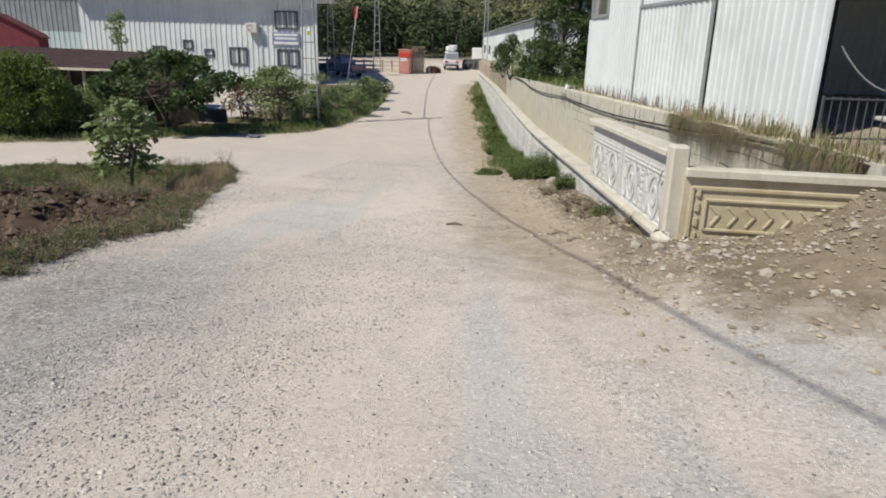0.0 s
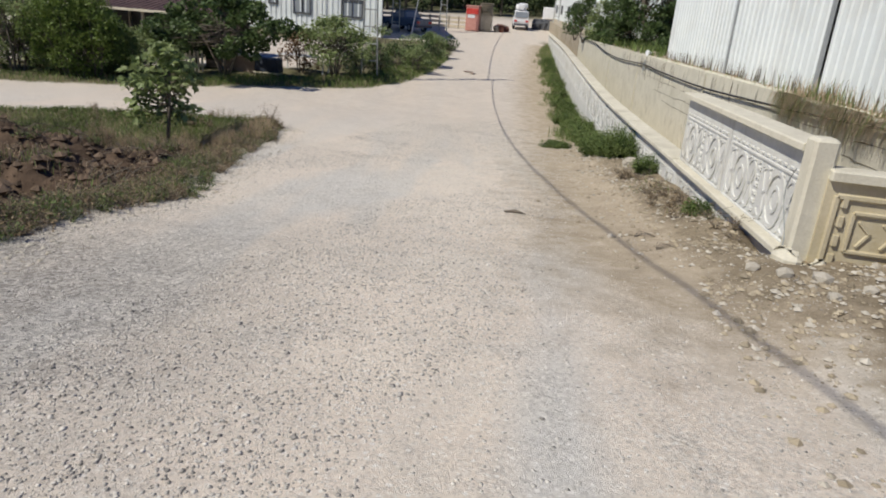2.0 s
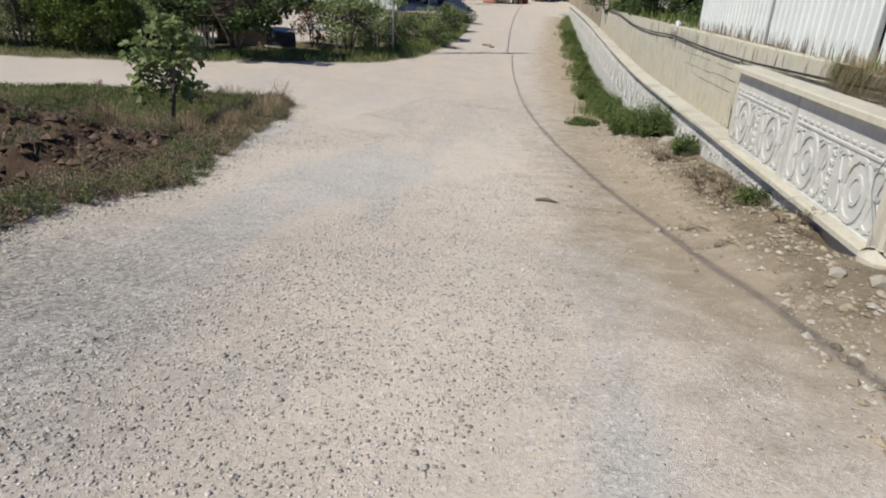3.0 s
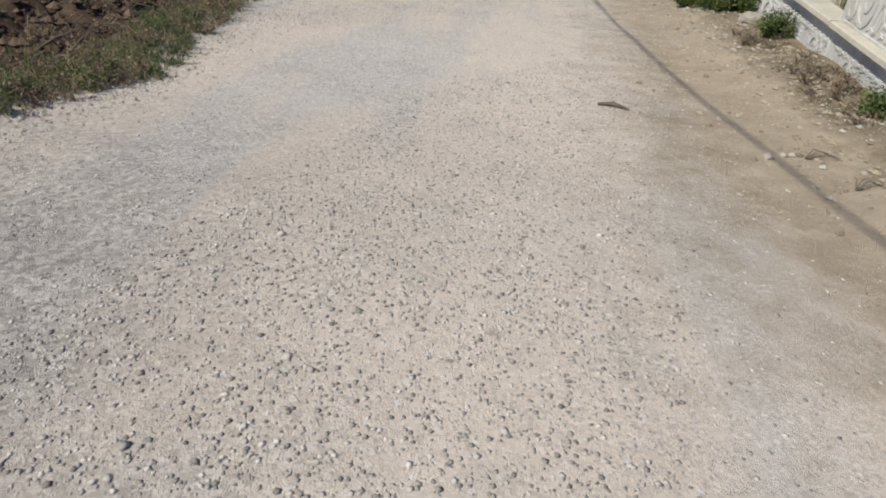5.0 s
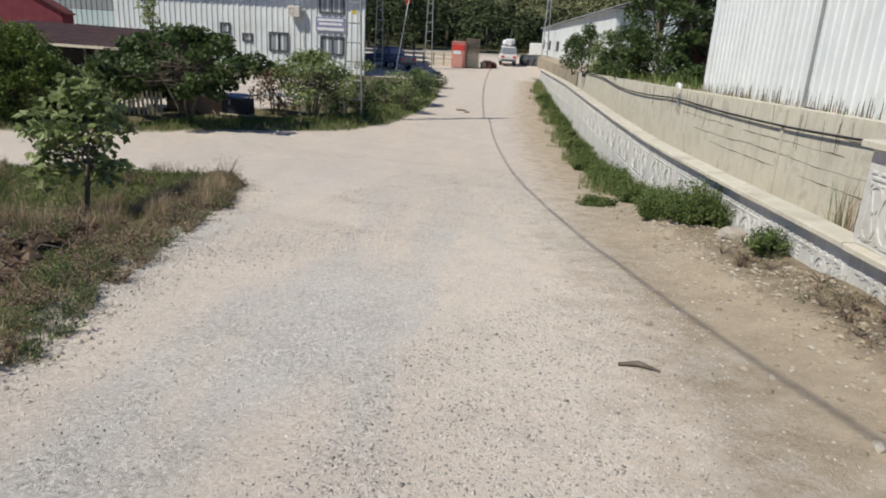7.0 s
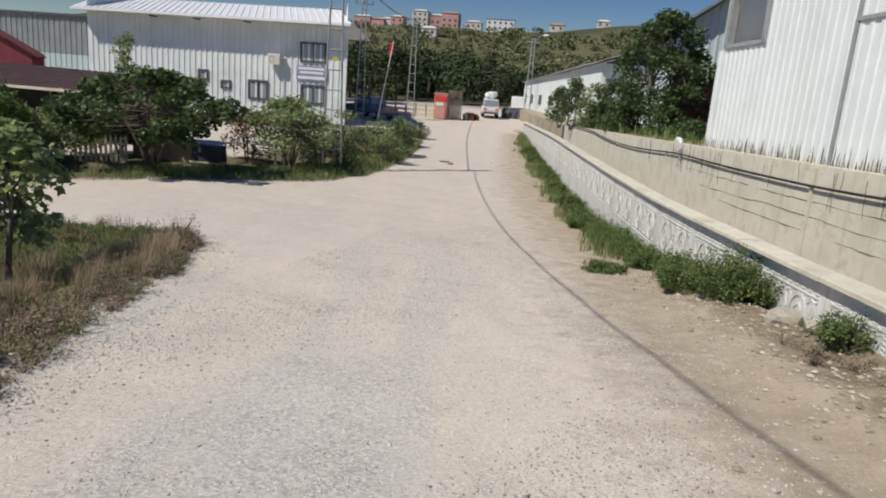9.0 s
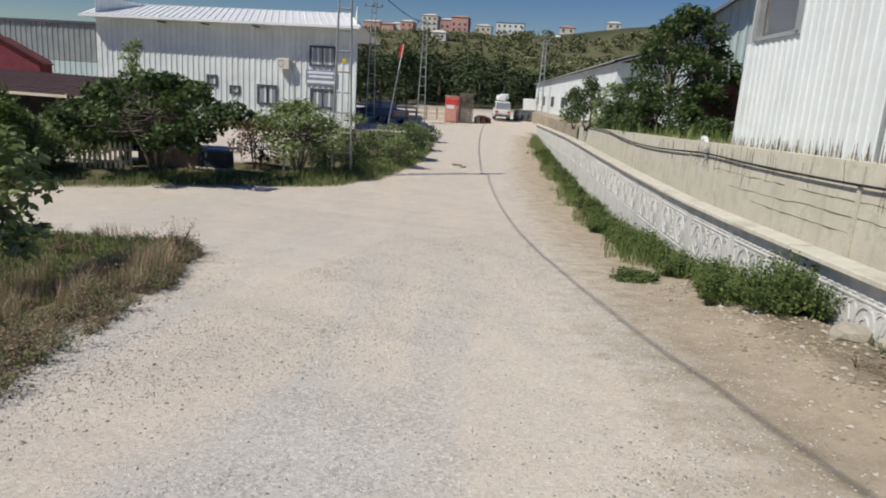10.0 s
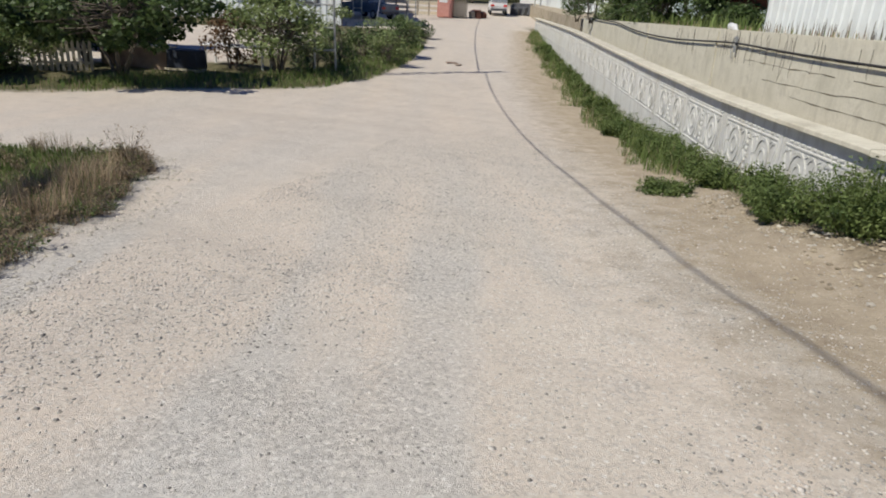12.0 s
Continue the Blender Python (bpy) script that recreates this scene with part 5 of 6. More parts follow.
for i in range(5):
    m.box((0, 0, 0), (0.9, 0.7, 0.45), m=vr @ Matrix.Translation((-1.5 + 0.5 * i, 0.1 * (-1) ** i, 2.15 + 0.12 * (i % 2))) @ Matrix.Rotation(0.4 * i, 4, "Z") @ Matrix.Rotation(0.3 * (-1) ** i, 4, "X"))
soften(tagged(m.make("roof_load", M_WHITEPAINT), "white sacks tied on the van's roof", "sacks"), 0.08)
m = Mesh()
for i in range(9):
    m.box((0, 0, 0), (0.9, 0.9, 0.8), m=Matrix.Translation((-9.7 + 0.35 * (i % 5), 78.0 + 0.5 * (i // 5), gz(-9.5, 78) + 0.35 + 0.25 * (i // 5))) @ Matrix.Rotation(i * 0.7, 4, "Z") @ Matrix.Rotation(0.25, 4, "X"))
soften(tagged(m.make("dark_pile", M_TRIM), "dark covered pile of goods beside the van", "pile"), 0.08)


def build_far_shed():
    top = thing("long_white_shed", (-4, 65, 0), "long white rendered shed with a grey sheet roof along the road", "shed")
    a, b = Vector((-8.9, 88, 0)), Vector((-1.3, 50, 0))
    Mesh().ribbed((a.x, a.y), (b.x, b.y), lambda s: -1.8 + 0.0 * s, lambda s: 2.2 + 0.75 * s, 0.6, 0.03).make("front_wall", M_SIDING, top)
    Mesh().ribbed((b.x, b.y), (b.x + 9, b.y + 1.6), -1.2, 2.95, 0.6, 0.03).make("end_wall", M_SIDING, top)
    Mesh().ribbed((a.x + 9, a.y + 1.6), (a.x, a.y), -1.8, 2.2, 0.6, 0.03).make("end_wall", M_SIDING, top)
    Mesh().ribbed_slope((a.x - 0.4, a.y + 0.4, 2.15), (b.x - 0.25, b.y - 0.8, 3.0), (4.6, 0.9, 1.5), 0.6, 0.04, 0.06).make("roof", M_ROOFGREY, top)
    Mesh().ribbed_slope((a.x + 9, a.y + 2, 2.2), (b.x + 9.2, b.y + 0.6, 3.0), (-4.6, -0.9, 1.45), 0.6, 0.04, 0.06).make("roof", M_ROOFGREY, top)
    d = (b - a)
    n = Vector((d.y, -d.x, 0)).normalized()
    for s in (0.06, 0.2, 0.36, 0.52, 0.7):
        q = a + d * s + n * 0.05
        Mesh().box((q.x, q.y, 0.4), (0.08, 1.4, 0.9), math.atan2(-d.x, d.y)).make("window", M_TRIM, top)
    q = Vector((-9.3, 87.0, 0))
    soften(tagged(Mesh().box((q.x, q.y, -0.6), (1.6, 1.6, 2.2)).make("white_tank", M_WHITEPAINT), "white plastic tank at the far shed's corner", "tank"), 0.1)


build_far_shed()


def build_teal_building():
    top = thing("teal_building", (6, 42, 0), "pale teal sheet-metal building with a dark red roof", "building")
    m = Mesh()
    x0, x1, y = 1.7, 9.5, 43.0
    Mesh().ribbed((x0, y), (x1, y), -0.6, lambda s: 4.2 + 2.9 * min(1, s * 2) - 2.9 * max(0, s * 2 - 1), 0.35, 0.04).make("gable_wall", M_TEAL, top)
    Mesh().ribbed((x0, y + 14), (x0, y), -0.6, 4.2, 0.35, 0.04).make("side_wall", M_TEAL, top)
    Mesh().ribbed_slope((x0 - 0.5, y - 0.5, 4.1), (x0 - 0.5, y + 14, 4.1), (4.5, 0, 3.2), 0.4, 0.03, 0.08).make("roof", M_ROOFRED, top)
    Mesh().ribbed_slope((x1 + 0.5, y - 0.5, 4.1), (x1 + 0.5, y + 14, 4.1), (-4.5, 0, 3.2), 0.4, 0.03, 0.08).make("roof", M_ROOFRED, top)
    b = Mesh()
    a0 = Vector((x0 - 0.45, y - 0.52, 4.05))
    b.tube([a0, a0 + Vector((4.45, 0, 3.2)), a0 + Vector((8.9, 0, 0))], 0.12, 4)
    b.make("barge_board", M_TRIM, top)
    soften(tagged(Mesh().box((2.6, 38.6, 0.95), (2.0, 1.6, 1.5)).make("rusty_tank", M_RUST), "rust-red sheet-metal tank behind the trees", "tank"), 0.1)


build_teal_building()


def build_hill_houses():
    r2 = random.Random(11)
    spots = [(-142 + i * 8.2 + r2.uniform(-3, 3), 436 + r2.uniform(-14, 14)) for i in range(9)] + [(-56.5, 446), (-20, 405), (5, 420), (-75, 330), (-110, 300), (-52, 140), (-44, 142)]
    for i, (x, y) in enumerate(spots):
        z = gz(x, y)
        pinkish = i < 9 and i % 3 != 2
        w, d, h = (r2.uniform(7, 13), 9, r2.uniform(5.5, 10)) if i < 9 else (r2.uniform(5, 8), 6, 3.2)
        if i == 9:
            w, h = 17, 9.5
        top = thing("hill_house", (x, y, z), ("pink rendered apartment house with a tiled roof on the hill" if pinkish else "pale rendered house on the hillside"), "house", "houses on the hill")
        Mesh().box((x, y, z + h / 2 - 1), (w, d, h + 2)).make("wall", M_PINK if pinkish else M_WHITEPAINT if i == 9 else M_PALE, top)
        rf = Mesh()
        rf.add([(x - w / 2 - 0.4, y - d / 2 - 0.4, z + h), (x + w / 2 + 0.4, y - d / 2 - 0.4, z + h), (x + w / 2 + 0.4, y + d / 2 + 0.4, z + h), (x - w / 2 - 0.4, y + d / 2 + 0.4, z + h), (x - w / 4, y, z + h + (0.3 if i == 9 else 1.3)), (x + w / 4, y, z + h + (0.3 if i == 9 else 1.3))], [(3, 2, 1, 0), (0, 1, 5, 4), (1, 2, 5), (2, 3, 4, 5), (3, 0, 4)])
        rf.make("roof", M_TILE if i % 3 == 1 else M_PALE, top)
        for fl in range(max(1, int(h / 3))):
            for j in range(max(2, int(w / 3))):
                Mesh().box((x - w / 2 + (j + 0.5) * w / max(2, int(w / 3)), y - d / 2 - 0.05, z + 1.6 + fl * 2.9), (1.2, 0.2, 1.3)).make("window", M_TRIM, top)


build_hill_houses()


# ---- plants ----
LEAF = [(0, 0, 0), (0.28, 0.18, 0.03), (0.5, 0.55, -0.02), (0.22, 0.62, 0.02), (0, 1.0, -0.06), (-0.22, 0.62, 0.02), (-0.5, 0.55, -0.02), (-0.28, 0.18, 0.03)]


def leaves(m, centres, per, spread, size, rng, droop=0.35, simple=False, squash=0.8):
    """Leaves scattered round clump centres, thicker towards the outside of each clump."""
    for c in centres:
        for _ in range(per):
            d = Vector((rng.gauss(0, 1), rng.gauss(0, 1), rng.gauss(0, 1) * squash))
            d.normalize()
            rad = spread * rng.uniform(0.35, 1.0) ** 0.6
            q = Vector(c) + Vector((d.x, d.y, d.z * squash)) * rad
            s = size * rng.uniform(0.6, 1.25)
            yaw = rng.uniform(0, 6.283)
            tilt = rng.gauss(-droop, 0.5)
            roll = rng.gauss(0, 0.5)
            r = Matrix.Rotation(yaw, 3, "Z") @ Matrix.Rotation(tilt, 3, "X") @ Matrix.Rotation(roll, 3, "Y")
            if simple:
                pts = [(0, 0, 0), (0.3, 0.4, 0.03), (0.02, 1.15, -0.04), (-0.32, 0.45, 0.03)]
                m.add([q + r @ (Vector(p) * s) for p in pts], [(0, 1, 2, 3)])
            else:
                m.add([q + r @ (Vector(p) * s) for p in LEAF], [(0, 1, 2, 3), (0, 3, 4, 5), (0, 5, 6, 7)])


def tree(name, at, height, width, leaf_m, label, seed, size=0.16, clumps=22, per=70, spread=0.42, trunks=3, bare=0.25, category="tree", leafy=False, flowers=0):
    rng = random.Random(seed)
    x, y, z = at
    top = thing(name, at, label, category)
    cs = []
    for i in range(clumps):
        a = rng.uniform(0, 6.283)
        h = bare + (1 - bare) * rng.uniform(0, 1) ** 0.8
        wv = math.sin(math.pi * min(1, 0.15 + 0.85 * (h - bare) / (1 - bare))) ** 0.6
        rr = width / 2 * wv * rng.uniform(0.2, 1.0) ** 0.5
        cs.append(Vector((x + rr * math.cos(a), y + rr * math.sin(a), z + height * h * 0.94)))
    for i in range(trunks):
        a = i * 6.283 / trunks + rng.uniform(-0.4, 0.4)
        base = Vector((x + 0.05 * math.cos(a), y + 0.05 * math.sin(a), z - 0.15))
        k1 = Vector((x + width * 0.10 * math.cos(a), y + width * 0.10 * math.sin(a), z + height * bare * 1.05))
        k2 = Vector((x + width * 0.2 * math.cos(a), y + width * 0.2 * math.sin(a), z + height * 0.7))
        rad = 0.02 * height / 2 + 0.02
        Mesh().tube([base, base.lerp(k1, 0.5) + Vector((rng.uniform(-0.05, 0.05), rng.uniform(-0.05, 0.05), 0)), k1, k2], [rad * 1.3, rad, rad * 0.8, rad * 0.3], 7).make("trunk", M_BARK, top, smooth=True)
        for c in cs[i::trunks]:
            s = k1.lerp(k2, rng.uniform(0, 0.8))
            Mesh().tube([s, s.lerp(c, 0.55) + Vector((0, 0, -0.08)), c], [rad * 0.45, rad * 0.3, rad * 0.12], 5).make("branch", M_BARK, top, smooth=True)
    lv = Mesh()
    leaves(lv, cs, per, spread, size, rng, simple=leafy)
    lv.make("crown", leaf_m, top)
    if flowers:
        fl = Mesh()
        leaves(fl, rng.sample(cs, min(len(cs), 8)), flowers, spread * 1.05, 0.07, rng, simple=True)
        fl.make("blossom", M_FLOWER, top, "clusters of small white blossom")
    return top


def on(x, y):
    return (x, y, gz(x, y))


tree("fig_sapling", on(-10.15, 15.1), 2.55, 1.4, M_FIG, "young fig tree with large grey-green leaves on the bank", 21, 0.17, 24, 38, 0.33, 1, 0.36)
tree("fig_tree", on(-16.6, 28.2), 3.4, 6.2, M_DARKLEAF, "broad dark-leaved fig tree at the side road", 22, 0.17, 62, 125, 0.40, 5, 0.34)
tree("fig_tree", on(-19.6, 30.6), 2.4, 3.4, M_DARKLEAF, "dark fig tree merging with its neighbour", 26, 0.17, 48, 120, 0.45, 4, 0.3)
tree("flowering_shrub", on(-13.3, 32.2), 2.75, 3.8, M_FIG, "rounded shrub tree with pale green leaves and white blossom", 23, 0.13, 46, 95, 0.42, 5, 0.3, flowers=10)
tree("rusty_shrub", on(-15.1, 32.4), 2.0, 1.9, M_REDLEAF, "half-dry rusty brown shrub", 24, 0.13, 22, 60, 0.36, 4, 0.1, "shrub", True)
for i, (x, y, h, w) in enumerate(((-21.2, 24.6, 3.3, 2.8), (-23.2, 24.2, 3.5, 3.2), (-25.5, 24.0, 3.0, 3.4), (-29, 23, 3.4, 3.8), (-33, 22, 3.2, 4.0), (-20.6, 28.2, 1.7, 2.6), (-20.3, 24.9, 3.1, 2.4), (-20.6, 26.3, 2.0, 1.7), (-22.2, 26.4, 3.2, 3.0), (-24.5, 26.2, 3.2, 3.2), (-38, 20.5, 3.4, 4.5))):
    tree("hedge_bush", on(x, y), h, w, M_BRIGHTLEAF if i % 2 == 0 else M_FIG, "leafy bright green roadside bush", 30 + i, 0.105, 50, 170, 0.5, 5, 0.05, "bush", True)
tree("yard_sapling", (-33.5, 50.5, gz(-33.5, 50.5)), 5.6, 1.5, M_FIG, "tall thin sapling before the white building", 41, 0.2, 14, 40, 0.4, 2, 0.55)
tree("yard_tree", on(-36.5, 73.0), 9.6, 3.2, M_DARKLEAF, "tree rising behind the white building", 42, 0.25, 18, 60, 0.8, 3, 0.5, leafy=True)
for i, (x, y, h, w) in enumerate(((-10.9, 37.5, 1.5, 1.5), (-11.3, 41, 1.7, 1.7), (-11.9, 45.5, 1.3, 1.6), (-12.2, 35.0, 1.6, 1.6), (-13.5, 39, 2.1, 2.0), (-12.4, 50.5, 0.9, 1.4), (-12.7, 33.9, 1.3, 1.7), (-12.1, 38.6, 1.5, 1.9), (-12.9, 42.5, 1.7, 2.2), (-14.6, 36.2, 1.6, 2.4), (-12.9, 47.6, 1.3, 2.0))):
    tree("verge_shrub", on(x, y), h, w, M_DARKLEAF if i % 2 else M_FIG, "low dusty green shrub on the road verge", 50 + i, 0.11, 20, 60, 0.32, 4, 0.05, "shrub", True)
# terrace trees
tz = ret_top(36) - 0.05
tree("walnut_tree", (0.75, 36.2, tz), 5.0, 4.1, M_DARKLEAF, "dense dark green broadleaf tree on the terrace", 60, 0.14, 66, 130, 0.46, 3, 0.14)
tree("walnut_tree", (2.7, 38.9, tz), 3.1, 2.6, M_DARKLEAF, "dark green tree beside the teal building", 61, 0.18, 40, 90, 0.6, 3, 0.15)
for i, (x, y, h, w) in enumerate(((-2.7, 44.0, 2.6, 1.5), (-1.6, 42.0, 2.3, 1.6), (-0.8, 39.5, 2.5, 1.6), (-3.4, 47.5, 2.2, 1.4), (-0.4, 36.0, 1.6, 1.8), (0.9, 34.2, 1.1, 1.6), (1.9, 35.5, 0.75, 1.5), (0.0, 38.2, 1.8, 1.6), (-1.2, 40.5, 1.4, 1.6), (1.7, 32.2, 0.6, 1.4))):
    tree("terrace_shrub", (x, y, ret_top(min(y, 47)) - 0.05), h, w, M_DARKLEAF if i != 1 else M_FIG, "upright evergreen shrub above the retaining wall", 65 + i, 0.12, 30, 80, 0.34, 2, 0.05, "shrub", True)


sack = Mesh()
sq = ret_pt(27.4, 0.22)
for dx, dy, sx, sz in ((0, 0, 0.42, 0.11), (0.1, 0.5, 0.3, 0.07), (-0.04, -0.5, 0.26, 0.06)):
    sack.tube([(sq.x + dx, sq.y + dy - sx, ret_top(27.4) + 0.02), (sq.x + dx, sq.y + dy - sx * 0.5, ret_top(27.4) + sz * 0.55), (sq.x + dx, sq.y + dy + sx * 0.45, ret_top(27.4) + sz * 0.6), (sq.x + dx, sq.y + dy + sx, ret_top(27.4) + 0.02)], [0.03, sz * 0.75, sz * 0.8, 0.03], 9)
tagged(sack.make("white_sack", M_WHITEPAINT, smooth=True), "slumped white plastic sack on the retaining wall", "sack")


def forest():
    rng = random.Random(70)
    m = Mesh()
    t = Mesh()
    for i in range(210):
        x = rng.uniform(-62, 8) if i < 150 else rng.uniform(-130, 50)
        y = rng.uniform(90, 140)
        if -14 < x < -6 and y < 100:
            continue
        if x < -20 and y < 100 and x > -45 and rng.random() < 0.3:
            continue
        z = gz(x, y)
        h = rng.uniform(5.0, 8.2) * (0.72 if -18 < x < 2 else 1.0)
        w = rng.uniform(4, 7)
        cs = []
        for _ in range(16):
            a = rng.uniform(0, 6.28)
            k = rng.uniform(0.15, 1)
            rr = w / 2 * math.sin(math.pi * (0.2 + 0.8 * k)) ** 0.5 * rng.uniform(0.2, 1)
            cs.append((x + rr * math.cos(a), y + rr * math.sin(a), z + h * k * 0.92))
        leaves(m, cs, 34, 1.2, 0.5, rng, simple=True)
        t.tube([(x, y, z - 0.3), (x, y, z + h * 0.6)], [0.2, 0.08], 5)
    tagged(m.make("forest", M_FOREST), "dense dark green broadleaf woodland behind the yards", "woodland", kind="stuff")
    tagged(t.make("forest_trunks", M_BARK), "thin grey trunks of the woodland", "woodland", kind="stuff")
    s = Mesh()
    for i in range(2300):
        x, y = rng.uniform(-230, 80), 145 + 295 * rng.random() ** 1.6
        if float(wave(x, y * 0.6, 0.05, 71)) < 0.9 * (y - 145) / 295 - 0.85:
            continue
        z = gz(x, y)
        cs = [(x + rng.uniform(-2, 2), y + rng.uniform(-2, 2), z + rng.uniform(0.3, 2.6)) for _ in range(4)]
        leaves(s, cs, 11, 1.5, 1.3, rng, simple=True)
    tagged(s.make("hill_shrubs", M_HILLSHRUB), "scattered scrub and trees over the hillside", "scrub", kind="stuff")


forest()


def blades(m, x, y, z, h, rng, lean=0.5, w=0.012):
    a = rng.uniform(0, 6.283)
    d = Vector((math.cos(a), math.sin(a), 0))
    s = Vector((-d.y, d.x, 0)) * w
    b = Vector((x, y, z - 0.02))
    k = rng.uniform(0, lean)
    mid = b + d * h * k * 0.35 + Vector((0, 0, h * 0.6))
    tip = b + d * h * k + Vector((0, 0, h))
    m.add([b - s, b + s, mid + s * 0.7, mid - s * 0.7, tip], [(0, 1, 2, 3), (3, 2, 4)])


def grass():
    rng = random.Random(80)
    green, dry = Mesh(), Mesh()

    def scatter(n, box, test, hh, share_dry, w=0.012):
        x = np.array([rng.uniform(box[0], box[1]) for _ in range(n)])
        y = np.array([rng.uniform(box[2], box[3]) for _ in range(n)])
        keep = test(x, y)
        x, y = x[keep], y[keep]
        z = ground_z(x, y)
        for a, b, c in zip(x, y, z):
            mm = dry if rng.random() < (share_dry(a, b) if callable(share_dry) else share_dry) else green
            blades(mm, a, b, c, rng.uniform(*hh), rng, 0.7, w)

    def bank(x, y):
        p, s = inside(PATCH, x, y), inside(SPOIL, x, y)
        clump = wave(x, y, 2.6, 12) + 0.6 * wave(x, y, 6.5, 21)
        return (p > 0.02) & (s < 0.35) & (clump > 0.25 - 0.8 * sstep(p, 0.1, 0.9))

    scatter(105000, (-14, -4.4, 3, 18.4), bank, (0.02, 0.17), lambda a, b: 0.5 if b < 17 and inside(PATCH, np.array([a]), np.array([b]))[0] < 0.5 else 0.25, 0.0038)
    scatter(14000, (-14, -5.8, 4, 14), lambda x, y: (inside(SPOIL, x, y) > 0.0) & (wave(x, y, 1.6, 31) + 0.6 * wave(x, y, 4.5, 32) > 0.35), (0.05, 0.28), 0.4, 0.006)
    # green turf at the back of the bank
    scatter(30000, (-17, -9.3, 14.2, 18.3), lambda x, y: (inside(PATCH, x, y) > 0.05) & (inside(SPOIL, x, y) < -0.2), (0.04, 0.15), 0.06, 0.007)
    # tall dry grass on the tip of the bank
    scatter(36000, (-10.8, -6.6, 12.4, 18.2), lambda x, y: (inside(PATCH, x, y) > 0.2) & (wave(x, y, 1.8, 13) + 0.5 * wave(x, y, 5, 22) > -0.1), (0.08, 0.42), 0.85, 0.003)
    scatter(34000, (-17, -10, 26, 46), lambda x, y: (inside(VERGE, x, y) > 0.0) & (inside(VERGE, x, y) < 2.2), (0.06, 0.32), 0.1, 0.010)
    scatter(14000, (-32, -15, 18, 30), lambda x, y: (inside(VERGE, x, y) > 0.0) & (inside(VERGE, x, y) < 1.5), (0.06, 0.32), 0.1, 0.010)

    def strip(x, y):
        off = wall_x(y) - x
        edge = 0.85 + 0.3 * wave(x, y, 1.4, 14) + 0.3 * wave(x, y, 5.0, 45) + 0.15 * wave(x, y, 13.0, 46)
        return (off > -0.08) & (off < edge * sstep(y, 16, 21))

    scatter(100000, (-6.5, 0.4, 17, 60), strip, (0.06, 0.44), 0.14, 0.006)
    scatter(1400, (-0.8, 1.2, 9, 17), lambda x, y: (wall_x(y) - x > -0.05) & (wall_x(y) - x < 0.5) & (wave(x, y, 2.2, 15) > 0.35), (0.03, 0.16), 0.45, 0.003)
    tagged(green.make("green_grass", M_GRASS), "rough green grass along verges and banks", "grass", kind="stuff")
    tagged(dry.make("dry_grass", M_DRY), "straw-coloured dry grass on the bank", "grass", kind="stuff")
    # weeds on the retaining wall, and dark blades for rib gaps at the shed's foot
    g2, d2, d3 = Mesh(), Mesh(), Mesh()
    for i in range(2400):
        y = rng.choice((rng.gauss(14.0, 0.5), rng.gauss(11.4, 0.35), rng.uniform(8.3, 15.0), rng.uniform(8.3, 10.4))) if i % 6 else rng.uniform(15, 34)
        q = ret_pt(y, rng.uniform(0.0, 0.5))
        blades(d2 if rng.random() < 0.6 else g2, q.x, q.y, ret_top(y), rng.uniform(0.05, 0.5) * (0.35 + 0.65 * rng.random() ** 2 if y < 15.6 else 0.4), rng, 0.9, 0.007)
    for i in range(1700):
        y = rng.choice((rng.gauss(14.3, 0.35), rng.gauss(12.4, 0.6), rng.uniform(8.4, 14.6), rng.uniform(8.4, 10.2)))
        q = ret_pt(y, -0.02)
        h = rng.uniform(0.1, 0.6)
        b = Vector((q.x, q.y, ret_top(y)))
        d = Vector((-NS.x, rng.uniform(-0.5, 0.5), 0)) * rng.uniform(0.05, 0.16)
        s = Vector((0, 0.006, 0))
        c1 = b + d + Vector((0, 0, 0.05))
        c2 = b + d * 1.4 - Vector((0, rng.uniform(-0.08, 0.08), h * 0.5))
        (d2 if rng.random() < 0.65 else g2).add([b - s, b + s, c1 + s, c1 - s, c2 + s * 0.7, c2 - s * 0.7, b + d * 1.5 - Vector((0, rng.uniform(-0.12, 0.12), h))], [(0, 1, 2, 3), (3, 2, 4, 5), (5, 4, 6)])
    # tall dry weeds between the parapet and the retaining wall
    for i in range(150):
        y = rng.gauss(13.2, 0.3)
        q = par_pt(y, rng.uniform(0.4, 0.75))
        blades(d2 if i % 3 else g2, q.x, q.y, gz(q.x, q.y), rng.uniform(0.55, 1.1), rng, 0.35, 0.006)
    for i in range(700):
        y = rng.uniform(34, 46) if i % 2 else rng.uniform(27, 38)
        q = ret_pt(y, rng.uniform(0.2, 2.2))
        blades(g2, q.x, q.y, ret_top(y) - 0.04, rng.uniform(0.15, 0.5), rng, 0.7, 0.03)
    # these blades stand in for the dark slots below the shed's ribs
    for i in range(170):
        y = rng.uniform(11.5, 27.2)
        q = shed_pt(y, -rng.uniform(0.06, 0.2))
        blades(d3, q.x, q.y, ret_top(y) - 0.02, rng.uniform(0.12, 0.42), rng, 0.12, 0.012)
    tagged(d3.make("rib_gap_blades", M_BARK), "dark upright blades standing in for rib gaps along the foot of the shed", "weeds", kind="stuff")
    tagged(g2.make("wall_weeds", M_GRASS), "green weeds along the top of the retaining wall", "weeds", kind="stuff")
    tagged(d2.make("dry_wall_weeds", M_DRY), "dry straw weeds hanging over the retaining wall", "weeds", kind="stuff")


grass()


